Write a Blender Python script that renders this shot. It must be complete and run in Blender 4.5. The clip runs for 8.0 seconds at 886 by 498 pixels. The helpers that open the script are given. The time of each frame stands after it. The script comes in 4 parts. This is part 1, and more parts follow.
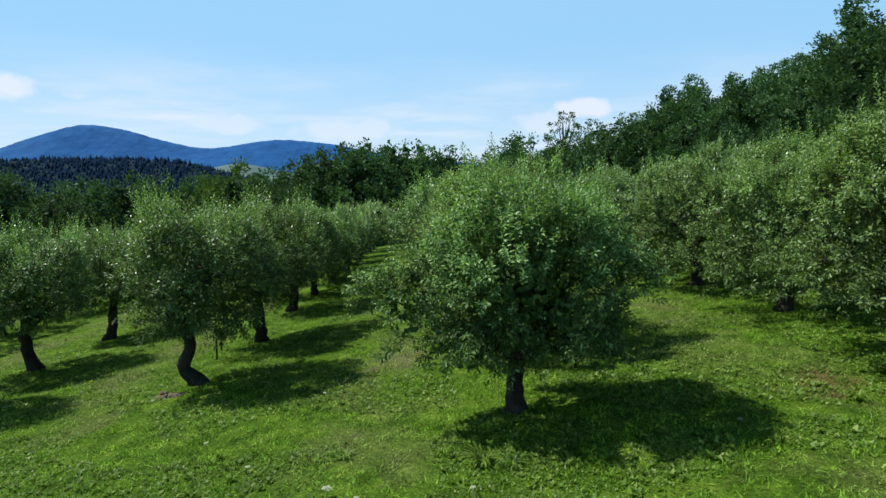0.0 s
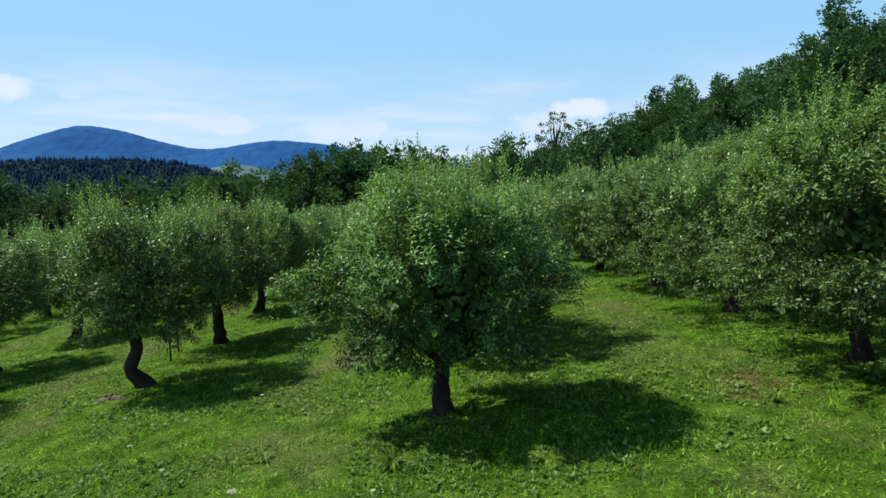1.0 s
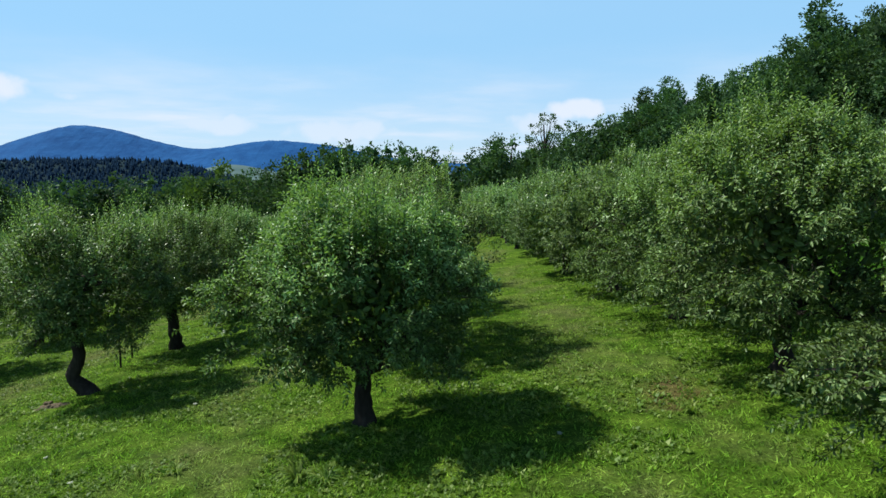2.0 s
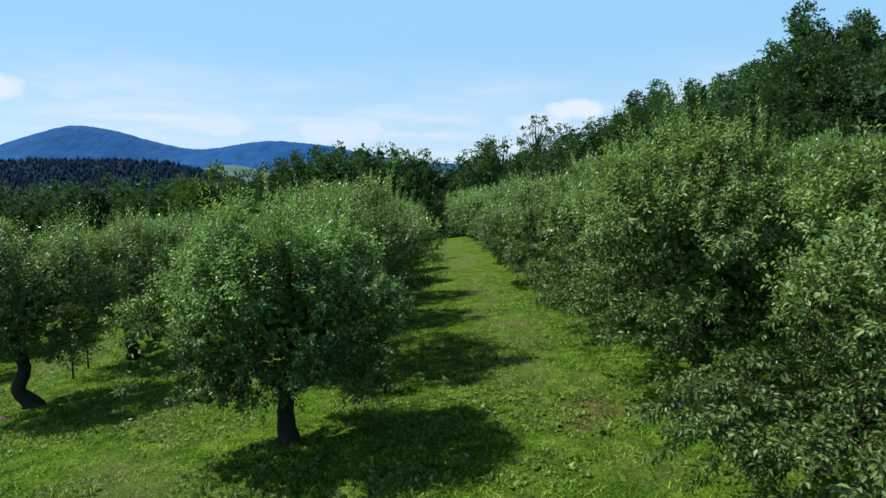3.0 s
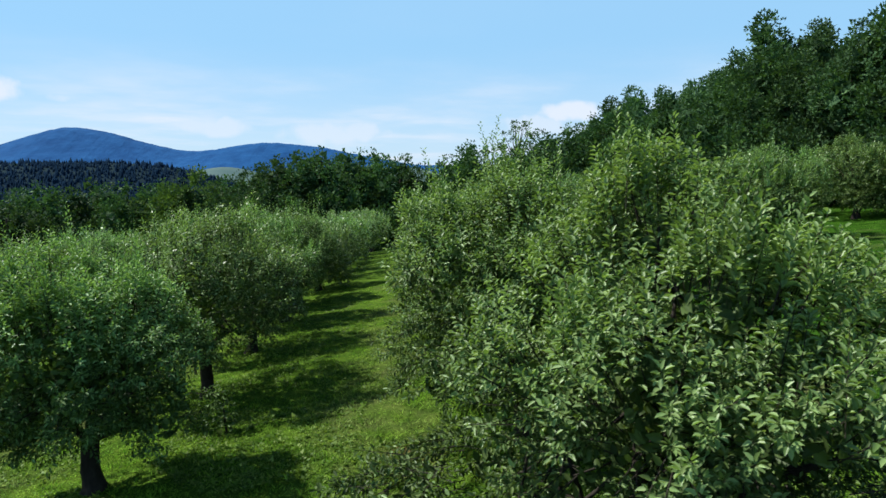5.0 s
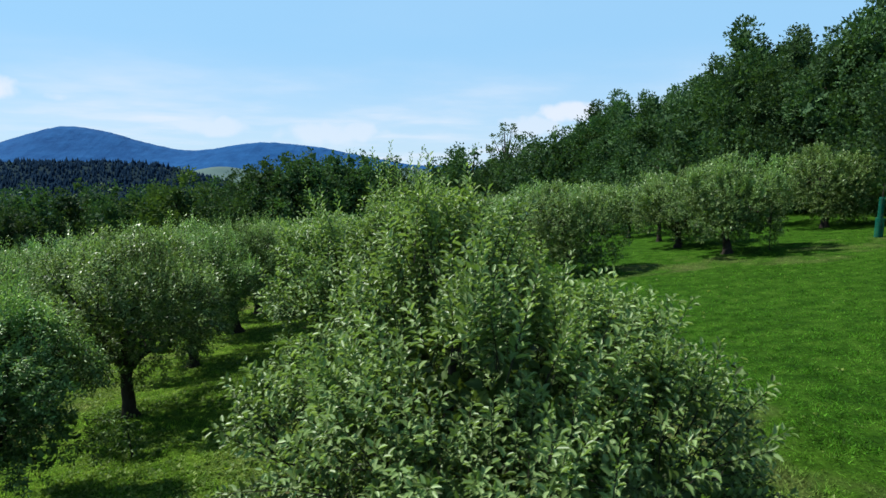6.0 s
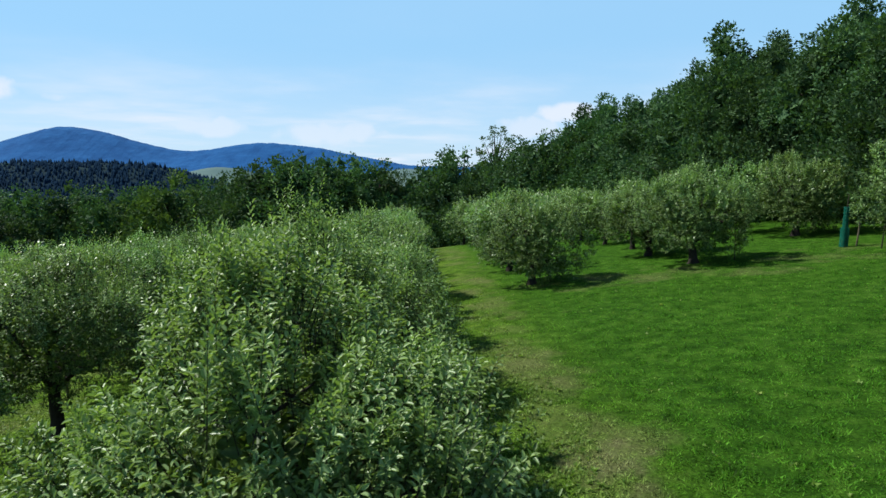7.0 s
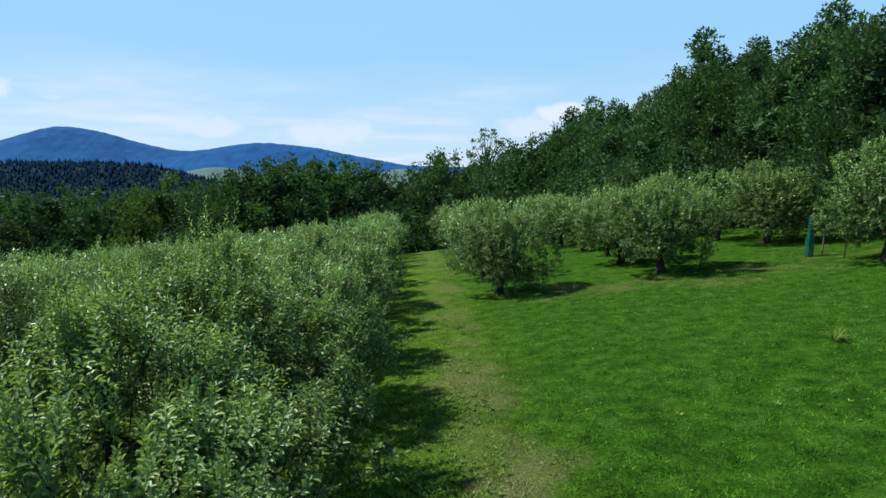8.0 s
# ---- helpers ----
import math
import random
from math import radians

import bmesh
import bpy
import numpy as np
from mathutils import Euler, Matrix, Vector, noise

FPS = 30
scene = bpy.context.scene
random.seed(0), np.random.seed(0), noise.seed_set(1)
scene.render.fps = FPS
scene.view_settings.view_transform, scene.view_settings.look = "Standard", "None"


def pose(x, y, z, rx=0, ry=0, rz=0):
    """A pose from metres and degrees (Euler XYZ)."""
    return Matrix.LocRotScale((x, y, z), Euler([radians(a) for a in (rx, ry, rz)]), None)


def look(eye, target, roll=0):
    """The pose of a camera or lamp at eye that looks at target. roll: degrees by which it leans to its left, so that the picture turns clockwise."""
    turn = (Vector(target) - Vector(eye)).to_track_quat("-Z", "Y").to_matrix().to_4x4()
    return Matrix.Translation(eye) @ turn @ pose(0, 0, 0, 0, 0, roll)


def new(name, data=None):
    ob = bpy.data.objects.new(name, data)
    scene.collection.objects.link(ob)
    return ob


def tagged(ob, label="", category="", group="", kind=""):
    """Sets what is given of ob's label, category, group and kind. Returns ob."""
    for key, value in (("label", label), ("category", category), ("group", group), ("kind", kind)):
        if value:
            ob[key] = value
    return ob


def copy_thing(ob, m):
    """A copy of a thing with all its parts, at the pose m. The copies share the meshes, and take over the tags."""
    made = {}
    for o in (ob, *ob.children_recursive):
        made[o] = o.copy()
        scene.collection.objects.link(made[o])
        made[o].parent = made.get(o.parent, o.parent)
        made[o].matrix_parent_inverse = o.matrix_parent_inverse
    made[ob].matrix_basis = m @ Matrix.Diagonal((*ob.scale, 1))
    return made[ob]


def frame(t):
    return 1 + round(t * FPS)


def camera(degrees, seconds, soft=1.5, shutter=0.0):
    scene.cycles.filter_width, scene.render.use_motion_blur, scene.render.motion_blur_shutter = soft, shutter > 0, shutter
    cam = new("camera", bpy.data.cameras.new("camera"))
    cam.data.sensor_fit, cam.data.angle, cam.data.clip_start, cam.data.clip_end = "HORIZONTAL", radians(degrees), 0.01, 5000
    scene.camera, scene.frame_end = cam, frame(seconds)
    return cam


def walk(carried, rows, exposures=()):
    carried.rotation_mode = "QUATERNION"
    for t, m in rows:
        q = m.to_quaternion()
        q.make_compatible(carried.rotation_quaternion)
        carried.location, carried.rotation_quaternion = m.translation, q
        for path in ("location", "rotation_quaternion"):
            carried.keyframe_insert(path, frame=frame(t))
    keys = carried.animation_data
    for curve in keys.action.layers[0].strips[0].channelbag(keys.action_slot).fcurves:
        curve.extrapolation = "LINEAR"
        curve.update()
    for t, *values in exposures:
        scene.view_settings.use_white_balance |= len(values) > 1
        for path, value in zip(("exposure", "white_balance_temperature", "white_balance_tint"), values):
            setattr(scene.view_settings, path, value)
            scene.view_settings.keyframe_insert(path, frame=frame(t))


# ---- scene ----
cam = camera(73.0, 8.0, soft=1.5, shutter=0.12)
PATH = [
    (0, (0.000, 0.000, 3.296), (0.000, 1.980, 3.011), -0.00),
    (0.5, (0.457, 0.006, 3.298), (0.462, 1.985, 3.014), -0.00),
    (1, (0.961, 0.029, 3.303), (0.969, 2.008, 3.020), -0.06),
    (1.5, (1.466, 0.066, 3.337), (1.480, 2.046, 3.054), -0.04),
    (3, (2.959, 0.092, 3.661), (2.984, 2.072, 3.380), 0.06),
    (3.5, (3.518, 0.126, 3.784), (3.545, 2.106, 3.504), -0.01),
    (4, (4.119, 0.193, 3.920), (4.151, 2.173, 3.641), 0.06),
    (4.5, (4.734, 0.274, 4.031), (4.768, 2.254, 3.755), -0.00),
    (6, (6.766, 0.459, 4.506), (6.811, 2.439, 4.231), 0.21),
    (6.5, (7.443, 0.534, 4.664), (7.490, 2.515, 4.390), 0.23),
    (7, (8.025, 0.530, 4.843), (8.076, 2.510, 4.570), 0.24),
    (7.5, (8.573, 0.477, 5.034), (8.627, 2.458, 4.760), 0.26),
    (8, (9.148, 0.421, 5.227), (9.206, 2.401, 4.954), 0.27),
]
EXPOSURE = [(0.0, 0.30, 6200, 5), (8.0, 0.30, 6200, 5)]
walk(cam, [(t, look(eye, target, roll)) for t, eye, target, roll in PATH], EXPOSURE)

# ---- world, sun, exposure ----
SUN_DIR = Vector((-1.36, 0.50, 1.84)).normalized()
SUN_ELEV = math.asin(SUN_DIR.z)
SUN_AZ = math.atan2(SUN_DIR.x, SUN_DIR.y)

world = bpy.data.worlds.new("sky")
scene.world = world
world.use_nodes = True
wn, wl = world.node_tree.nodes, world.node_tree.links
sky = wn.new("ShaderNodeTexSky")
sky.sky_type = "NISHITA"
sky.sun_disc = False
sky.sun_elevation = SUN_ELEV
sky.sun_rotation = SUN_AZ
sky.altitude = 300
sky.air_density = 1.0
sky.dust_density = 0.2
sky.ozone_density = 3.0


def world_math(op, a, b=None, c=None):
    k = wn.new("ShaderNodeMath")
    k.operation = op
    for i, v in enumerate((a, b, c)):
        if v is None:
            continue
        if isinstance(v, (int, float)):
            k.inputs[i].default_value = v
        else:
            wl.new(v, k.inputs[i])
    return k.outputs[0]


# thin summer clouds low over the valley, laid on a flat cloud deck, and two small cumulus
wtc = wn.new("ShaderNodeTexCoord")
wsep = wn.new("ShaderNodeSeparateXYZ")
wl.new(wtc.outputs["Generated"], wsep.inputs[0])
elev = wsep.outputs["Z"]
deck = world_math("ADD", world_math("MAXIMUM", elev, 0.0), 0.07)
wcomb = wn.new("ShaderNodeCombineXYZ")
wl.new(world_math("DIVIDE", wsep.outputs["X"], deck), wcomb.inputs[0])
wl.new(world_math("DIVIDE", wsep.outputs["Y"], deck), wcomb.inputs[1])
wno = wn.new("ShaderNodeTexNoise")
wno.inputs["Scale"].default_value, wno.inputs["Detail"].default_value, wno.inputs["Roughness"].default_value = 0.55, 7.0, 0.55
wl.new(wcomb.outputs[0], wno.inputs["Vector"])
veil = wn.new("ShaderNodeMapRange")
veil.interpolation_type = "SMOOTHSTEP"
veil.inputs["From Min"].default_value, veil.inputs["From Max"].default_value = 0.40, 0.78
wl.new(wno.outputs["Fac"], veil.inputs["Value"])
low = wn.new("ShaderNodeMapRange")
low.interpolation_type = "SMOOTHSTEP"
low.inputs["From Min"].default_value, low.inputs["From Max"].default_value = 0.20, 0.05
wl.new(elev, low.inputs["Value"])
cover = world_math("MULTIPLY", veil.outputs[0], world_math("MULTIPLY_ADD", low.outputs[0], 0.80, 0.05))
haze = wn.new("ShaderNodeMapRange")
haze.interpolation_type = "SMOOTHSTEP"
haze.inputs["From Min"].default_value, haze.inputs["From Max"].default_value = 0.75, 0.25
haze.inputs["To Max"].default_value = 0.85
wl.new(elev, haze.inputs["Value"])
pale = wn.new("ShaderNodeMapRange")
pale.interpolation_type = "SMOOTHSTEP"
pale.inputs["From Min"].default_value, pale.inputs["From Max"].default_value = 0.20, 0.0
wl.new(elev, pale.inputs["Value"])
air = wn.new("ShaderNodeMix")
air.data_type = "RGBA"
air.inputs["A"].default_value = (3.45, 5.95, 8.6, 1)
air.inputs["B"].default_value = (5.35, 6.85, 8.55, 1)
wl.new(pale.outputs[0], air.inputs["Factor"])
puff_noise = wn.new("ShaderNodeTexNoise")
puff_noise.inputs["Scale"].default_value, puff_noise.inputs["Detail"].default_value = 26.0, 5.0
wl.new(wtc.outputs["Generated"], puff_noise.inputs["Vector"])
for az, up, wide, tall in ((12.9, 4.9, 0.050, 0.017), (9.3, 3.6, 0.060, 0.020), (-36.2, 5.7, 0.055, 0.022), (-31.0, 5.3, 0.02, 0.010), (-19.5, 3.4, 0.075, 0.016), (-9.5, 3.0, 0.10, 0.022)):
    a, e = radians(az), radians(up)
    side = world_math("MULTIPLY_ADD", wsep.outputs["X"], math.cos(a), world_math("MULTIPLY", wsep.outputs["Y"], -math.sin(a)))
    u2 = world_math("POWER", world_math("ABSOLUTE", world_math("DIVIDE", side, wide)), 2.0)
    v2 = world_math("POWER", world_math("ABSOLUTE", world_math("DIVIDE", world_math("SUBTRACT", elev, math.sin(e)), tall)), 2.0)
    ahead = world_math("GREATER_THAN", wsep.outputs["Y"], 0.0)
    d2 = world_math("ADD", world_math("ADD", u2, v2), world_math("MULTIPLY_ADD", puff_noise.outputs["Fac"], -2.6, 1.3))
    puff = wn.new("ShaderNodeMapRange")
    puff.interpolation_type = "SMOOTHSTEP"
    puff.inputs["From Min"].default_value, puff.inputs["From Max"].default_value = 1.1, 0.1
    puff.inputs["To Max"].default_value = 0.85 if tall == 0.017 or tall == 0.022 and az < -30 else 0.55
    wl.new(d2, puff.inputs["Value"])
    cover = world_math("MAXIMUM", cover, world_math("MULTIPLY", puff.outputs[0], ahead))
blue = wn.new("ShaderNodeMix")
blue.data_type, blue.blend_type = "RGBA", "MULTIPLY"
blue.inputs["Factor"].default_value = 1.0
blue.inputs["B"].default_value = (0.72, 0.82, 0.88, 1)
wl.new(sky.outputs[0], blue.inputs["A"])
hazed = wn.new("ShaderNodeMix")
hazed.data_type = "RGBA"
wl.new(air.outputs["Result"], hazed.inputs["B"])
wl.new(haze.outputs[0], hazed.inputs["Factor"])
wl.new(blue.outputs["Result"], hazed.inputs["A"])
clouded = wn.new("ShaderNodeMix")
clouded.data_type = "RGBA"
clouded.inputs["B"].default_value = (7.5, 7.6, 8.4, 1)
wl.new(cover, clouded.inputs["Factor"])
wl.new(hazed.outputs["Result"], clouded.inputs["A"])
wn["Background"].inputs["Strength"].default_value = 0.095
wl.new(clouded.outputs["Result"], wn["Background"].inputs["Color"])

sun_data = bpy.data.lights.new("sun", "SUN")
sun_data.energy = 5.2
sun_data.angle = radians(0.55)
sun_data.color = (1.0, 0.95, 0.86)
sun = new("sun", sun_data)
sun.matrix_world = look(SUN_DIR * 50, (0, 0, 0))


# ---- materials ----
def material(name):
    m = bpy.data.materials.new(name)
    m.use_nodes = True
    return m, m.node_tree.nodes, m.node_tree.links, m.node_tree.nodes["Principled BSDF"]


def ramp(nodes, stops):
    r = nodes.new("ShaderNodeValToRGB")
    e = r.color_ramp.elements
    e[0].position, e[0].color = stops[0][0], (*stops[0][1], 1)
    e[1].position, e[1].color = stops[-1][0], (*stops[-1][1], 1)
    for p, c in stops[1:-1]:
        k = e.new(p)
        k.color = (*c, 1)
    return r


def noise_tex(nodes, links, coord, scale, detail=4.0, rough=0.55):
    n = nodes.new("ShaderNodeTexNoise")
    n.inputs["Scale"].default_value = scale
    n.inputs["Detail"].default_value = detail
    n.inputs["Roughness"].default_value = rough
    links.new(coord, n.inputs["Vector"])
    return n


def foliage(name, stops, through_light, rough=0.45, gloss=0.5, patch=0.5, patch_scale=0.9, vary=0.0):
    """Leaves: colour by leaf and by broad patches, some light passing through the blade."""
    m, n, l, p = material(name)
    geo = n.new("ShaderNodeNewGeometry")
    r = ramp(n, stops)
    l.new(geo.outputs["Random Per Island"], r.inputs["Fac"])
    tc = n.new("ShaderNodeTexCoord")
    ns = noise_tex(n, l, tc.outputs["Object"], patch_scale, 3.0)
    info = n.new("ShaderNodeObjectInfo")
    hsv = n.new("ShaderNodeHueSaturation")
    mr = n.new("ShaderNodeMapRange")
    mr.inputs["From Min"].default_value, mr.inputs["From Max"].default_value = 0.3, 0.7
    mr.inputs["To Min"].default_value, mr.inputs["To Max"].default_value = 1.0 - patch * 0.5, 1.0 + patch * 0.5
    l.new(ns.outputs["Fac"], mr.inputs["Value"])
    own = n.new("ShaderNodeMapRange")
    own.inputs["To Min"].default_value, own.inputs["To Max"].default_value = 1.0 - vary, 1.0 + vary
    l.new(info.outputs["Random"], own.inputs["Value"])
    both = n.new("ShaderNodeMath")
    both.operation = "MULTIPLY"
    l.new(mr.outputs[0], both.inputs[0])
    l.new(own.outputs[0], both.inputs[1])
    l.new(both.outputs[0], hsv.inputs["Value"])
    mh = n.new("ShaderNodeMapRange")
    mh.inputs["To Min"].default_value, mh.inputs["To Max"].default_value = 0.488, 0.512
    l.new(info.outputs["Random"], mh.inputs["Value"])
    l.new(mh.outputs[0], hsv.inputs["Hue"])
    l.new(r.outputs["Color"], hsv.inputs["Color"])
    l.new(hsv.outputs["Color"], p.inputs["Base Color"])
    p.inputs["Roughness"].default_value = rough
    p.inputs["Specular IOR Level"].default_value = gloss
    tr = n.new("ShaderNodeBsdfTranslucent")
    warm = n.new("ShaderNodeMix")
    warm.data_type, warm.blend_type = "RGBA", "MULTIPLY"
    warm.inputs["Factor"].default_value = 1.0
    l.new(hsv.outputs["Color"], warm.inputs["A"])
    warm.inputs["B"].default_value = (1.3, 1.4, 0.5, 1)
    l.new(warm.outputs["Result"], tr.inputs["Color"])
    mix = n.new("ShaderNodeMixShader")
    mix.inputs["Fac"].default_value = through_light
    l.new(p.outputs[0], mix.inputs[1])
    l.new(tr.outputs[0], mix.inputs[2])
    l.new(mix.outputs[0], n["Material Output"].inputs["Surface"])
    return m


# dark and pale apple leaves: leaf age, plus shade and sunlight painted into crowns
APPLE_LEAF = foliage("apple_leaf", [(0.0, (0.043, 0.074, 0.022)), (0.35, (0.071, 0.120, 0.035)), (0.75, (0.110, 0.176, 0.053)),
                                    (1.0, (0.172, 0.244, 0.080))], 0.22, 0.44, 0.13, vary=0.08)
YOUNG_LIT_LEAF = foliage("young_lit_apple_leaf", [(0.0, (0.118, 0.204, 0.062)), (0.5, (0.194, 0.310, 0.104)), (1.0, (0.310, 0.440, 0.180))], 0.28, 0.37, 0.30, vary=0.08)
WOOD_LEAF = foliage("woodland_leaf", [(0.0, (0.030, 0.062, 0.026)), (0.6, (0.054, 0.104, 0.040)), (1.0, (0.096, 0.164, 0.060))], 0.20, 0.7, 0.14, 0.9, 4.0, vary=0.28)
WOOD_LEAF_PALE = foliage("woodland_leaf_pale", [(0.0, (0.045, 0.086, 0.024)), (1.0, (0.085, 0.145, 0.038))], 0.25, 0.8, 0.12, 0.5, 4.0)
# spruces tinted blue: distance haze painted into the needle colour
SPRUCE_HAZED = foliage("hazed_spruce_needles", [(0.0, (0.007, 0.022, 0.042)), (1.0, (0.010, 0.027, 0.049))], 0.05, 1.0, 0.02, 0.4, 0.1)
# valley leaves carry haze as a bluish cast in their colour
HAZED_FAR_LEAF = foliage("hazed_woodland_leaf", [(0.0, (0.022, 0.052, 0.056)), (1.0, (0.040, 0.080, 0.076))], 0.10, 0.9, 0.05, 0.5, 3.0)
WEED = foliage("weed_leaf", [(0.0, (0.070, 0.140, 0.014)), (0.6, (0.130, 0.220, 0.030)), (1.0, (0.250, 0.330, 0.080))], 0.35, 0.5, 0.2, 0.6, 0.8)


def bark_material():
    m, n, l, p = material("apple_bark")
    tc = n.new("ShaderNodeTexCoord")
    mp = n.new("ShaderNodeMapping")
    mp.inputs["Scale"].default_value = (1, 1, 0.3)
    l.new(tc.outputs["Object"], mp.inputs["Vector"])
    a = noise_tex(n, l, mp.outputs[0], 22, 6)
    b = noise_tex(n, l, tc.outputs["Object"], 3.0, 3)
    r = ramp(n, [(0.3, (0.016, 0.013, 0.010)), (0.55, (0.038, 0.032, 0.026)), (0.75, (0.075, 0.066, 0.054))])
    mx = n.new("ShaderNodeMath")
    mx.operation = "MULTIPLY_ADD"
    l.new(b.outputs["Fac"], mx.inputs[0])
    mx.inputs[1].default_value = 0.5
    sc = n.new("ShaderNodeMath")
    sc.operation = "MULTIPLY"
    sc.inputs[1].default_value = 0.5
    l.new(a.outputs["Fac"], sc.inputs[0])
    l.new(sc.outputs[0], mx.inputs[2])
    l.new(mx.outputs[0], r.inputs["Fac"])
    l.new(r.outputs["Color"], p.inputs["Base Color"])
    p.inputs["Roughness"].default_value = 0.9
    p.inputs["Specular IOR Level"].default_value = 0.1
    bump = n.new("ShaderNodeBump")
    bump.inputs["Strength"].default_value = 0.8
    bump.inputs["Distance"].default_value = 0.02
    l.new(a.outputs["Fac"], bump.inputs["Height"])
    l.new(bump.outputs[0], p.inputs["Normal"])
    return m


BARK = bark_material()


def meadow_colour(n, l):
    """Two greens in broad patches, and a drier strip where wheels pass along each row."""
    tc = n.new("ShaderNodeTexCoord")
    obj = tc.outputs["Object"]

    def calc(op, a, b=None, c=None):
        k = n.new("ShaderNodeMath")
        k.operation = op
        for i, v in enumerate((a, b, c)):
            if isinstance(v, (int, float)):
                k.inputs[i].default_value = v
            elif v is not None:
                l.new(v, k.inputs[i])
        return k.outputs[0]

    broad = noise_tex(n, l, obj, 0.55, 5, 0.62)
    mid = noise_tex(n, l, obj, 2.6, 5, 0.65)
    sep = n.new("ShaderNodeSeparateXYZ")
    l.new(obj, sep.inputs[0])
    shifted = calc("MULTIPLY_ADD", sep.outputs["Y"], 0.02, sep.outputs["X"])
    wave = calc("COSINE", calc("MULTIPLY", calc("SUBTRACT", shifted, 4.75), 2 * math.pi / 5.6))
    ends = n.new("ShaderNodeMapRange")
    ends.inputs["From Min"].default_value, ends.inputs["From Max"].default_value = 12.0, 10.5
    l.new(sep.outputs["X"], ends.inputs["Value"])
    far_end = n.new("ShaderNodeMapRange")
    far_end.inputs["From Min"].default_value, far_end.inputs["From Max"].default_value = 60.0, 50.0
    l.new(calc("ABSOLUTE", calc("SUBTRACT", sep.outputs["Y"], 4.0)), far_end.inputs["Value"])
    strip = calc("MULTIPLY", calc("MULTIPLY", calc("MAXIMUM", wave, -0.2), ends.outputs[0]), far_end.outputs[0])
    band = n.new("ShaderNodeMapRange")
    band.inputs["From Min"].default_value, band.inputs["From Max"].default_value = 3.2, 0.8
    l.new(calc("ABSOLUTE", calc("SUBTRACT", sep.outputs["Y"], 21.2)), band.inputs["Value"])
    right = n.new("ShaderNodeMapRange")
    right.inputs["From Min"].default_value, right.inputs["From Max"].default_value = 11.0, 13.0
    l.new(sep.outputs["X"], right.inputs["Value"])
    headland = calc("MULTIPLY", calc("MULTIPLY", band.outputs[0], right.outputs[0]), 0.20)
    wear = calc("ADD", headland, calc("ADD", calc("MULTIPLY", strip, 0.15), calc("MULTIPLY_ADD", ends.outputs[0], 0.08, calc("SUBTRACT", broad.outputs["Fac"], 0.10))))
    r1 = ramp(n, [(0.30, (0.048, 0.106, 0.009)), (0.5, (0.106, 0.196, 0.017)), (0.70, (0.194, 0.296, 0.036))])
    l.new(mid.outputs["Fac"], r1.inputs["Fac"])
    lush = n.new("ShaderNodeMix")
    lush.data_type, lush.blend_type = "RGBA", "MULTIPLY"
    turf = n.new("ShaderNodeMapRange")
    turf.inputs["From Min"].default_value, turf.inputs["From Max"].default_value = 9.5, 12.5
    l.new(calc("MULTIPLY_ADD", mid.outputs["Fac"], 1.5, sep.outputs["X"]), turf.inputs["Value"])
    l.new(turf.outputs[0], lush.inputs["Factor"])
    l.new(r1.outputs["Color"], lush.inputs["A"])
    lush.inputs["B"].default_value = (0.46, 0.67, 0.52, 1)
    dry = n.new("ShaderNodeMapRange")
    dry.inputs["From Min"].default_value, dry.inputs["From Max"].default_value = 0.55, 0.78
    dry.inputs["To Max"].default_value = 0.75
    l.new(wear, dry.inputs["Value"])
    straw = n.new("ShaderNodeMix")
    straw.data_type = "RGBA"
    l.new(dry.outputs[0], straw.inputs["Factor"])
    l.new(lush.outputs["Result"], straw.inputs["A"])
    straw.inputs["B"].default_value = (0.180, 0.192, 0.070, 1)
    # a scorched brown spot and two thin ones where the sward has died back
    worn = straw.outputs["Result"]
    for sx, sy, size, much, tone in ((5.05, 7.45, 0.75, 0.75, (0.210, 0.150, 0.068, 1)), (-0.90, 10.9, 1.1, 0.6, (0.215, 0.190, 0.100, 1)), (10.2, 7.7, 0.9, 0.55, (0.220, 0.205, 0.100, 1))):
        dx, dy = calc("SUBTRACT", sep.outputs["X"], sx), calc("SUBTRACT", sep.outputs["Y"], sy)
        far_off = calc("SQRT", calc("ADD", calc("MULTIPLY", dx, dx), calc("MULTIPLY", dy, dy)))
        ragged = calc("MULTIPLY_ADD", mid.outputs["Fac"], 2.2 * size, calc("SUBTRACT", far_off, 1.1 * size))
        spot = n.new("ShaderNodeMapRange")
        spot.interpolation_type = "SMOOTHSTEP"
        spot.inputs["From Min"].default_value, spot.inputs["From Max"].default_value = size, 0.1 * size
        spot.inputs["To Max"].default_value = much
        l.new(ragged, spot.inputs["Value"])
        bare_mix = n.new("ShaderNodeMix")
        bare_mix.data_type = "RGBA"
        l.new(spot.outputs[0], bare_mix.inputs["Factor"])
        l.new(worn, bare_mix.inputs["A"])
        bare_mix.inputs["B"].default_value = tone
        worn = bare_mix.outputs["Result"]
    # beyond the orchard the land turns to far fields and woods, bluish with painted-in haze
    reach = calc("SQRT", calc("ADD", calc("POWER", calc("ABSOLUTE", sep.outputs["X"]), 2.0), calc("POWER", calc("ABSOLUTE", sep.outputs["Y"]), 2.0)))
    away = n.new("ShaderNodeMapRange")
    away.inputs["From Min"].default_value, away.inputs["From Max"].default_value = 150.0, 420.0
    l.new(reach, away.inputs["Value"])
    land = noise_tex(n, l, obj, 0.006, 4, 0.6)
    hazed_fields = ramp(n, [(0.42, (0.022, 0.050, 0.046)), (0.55, (0.040, 0.085, 0.060)), (0.66, (0.11, 0.15, 0.10))])
    l.new(land.outputs["Fac"], hazed_fields.inputs["Fac"])
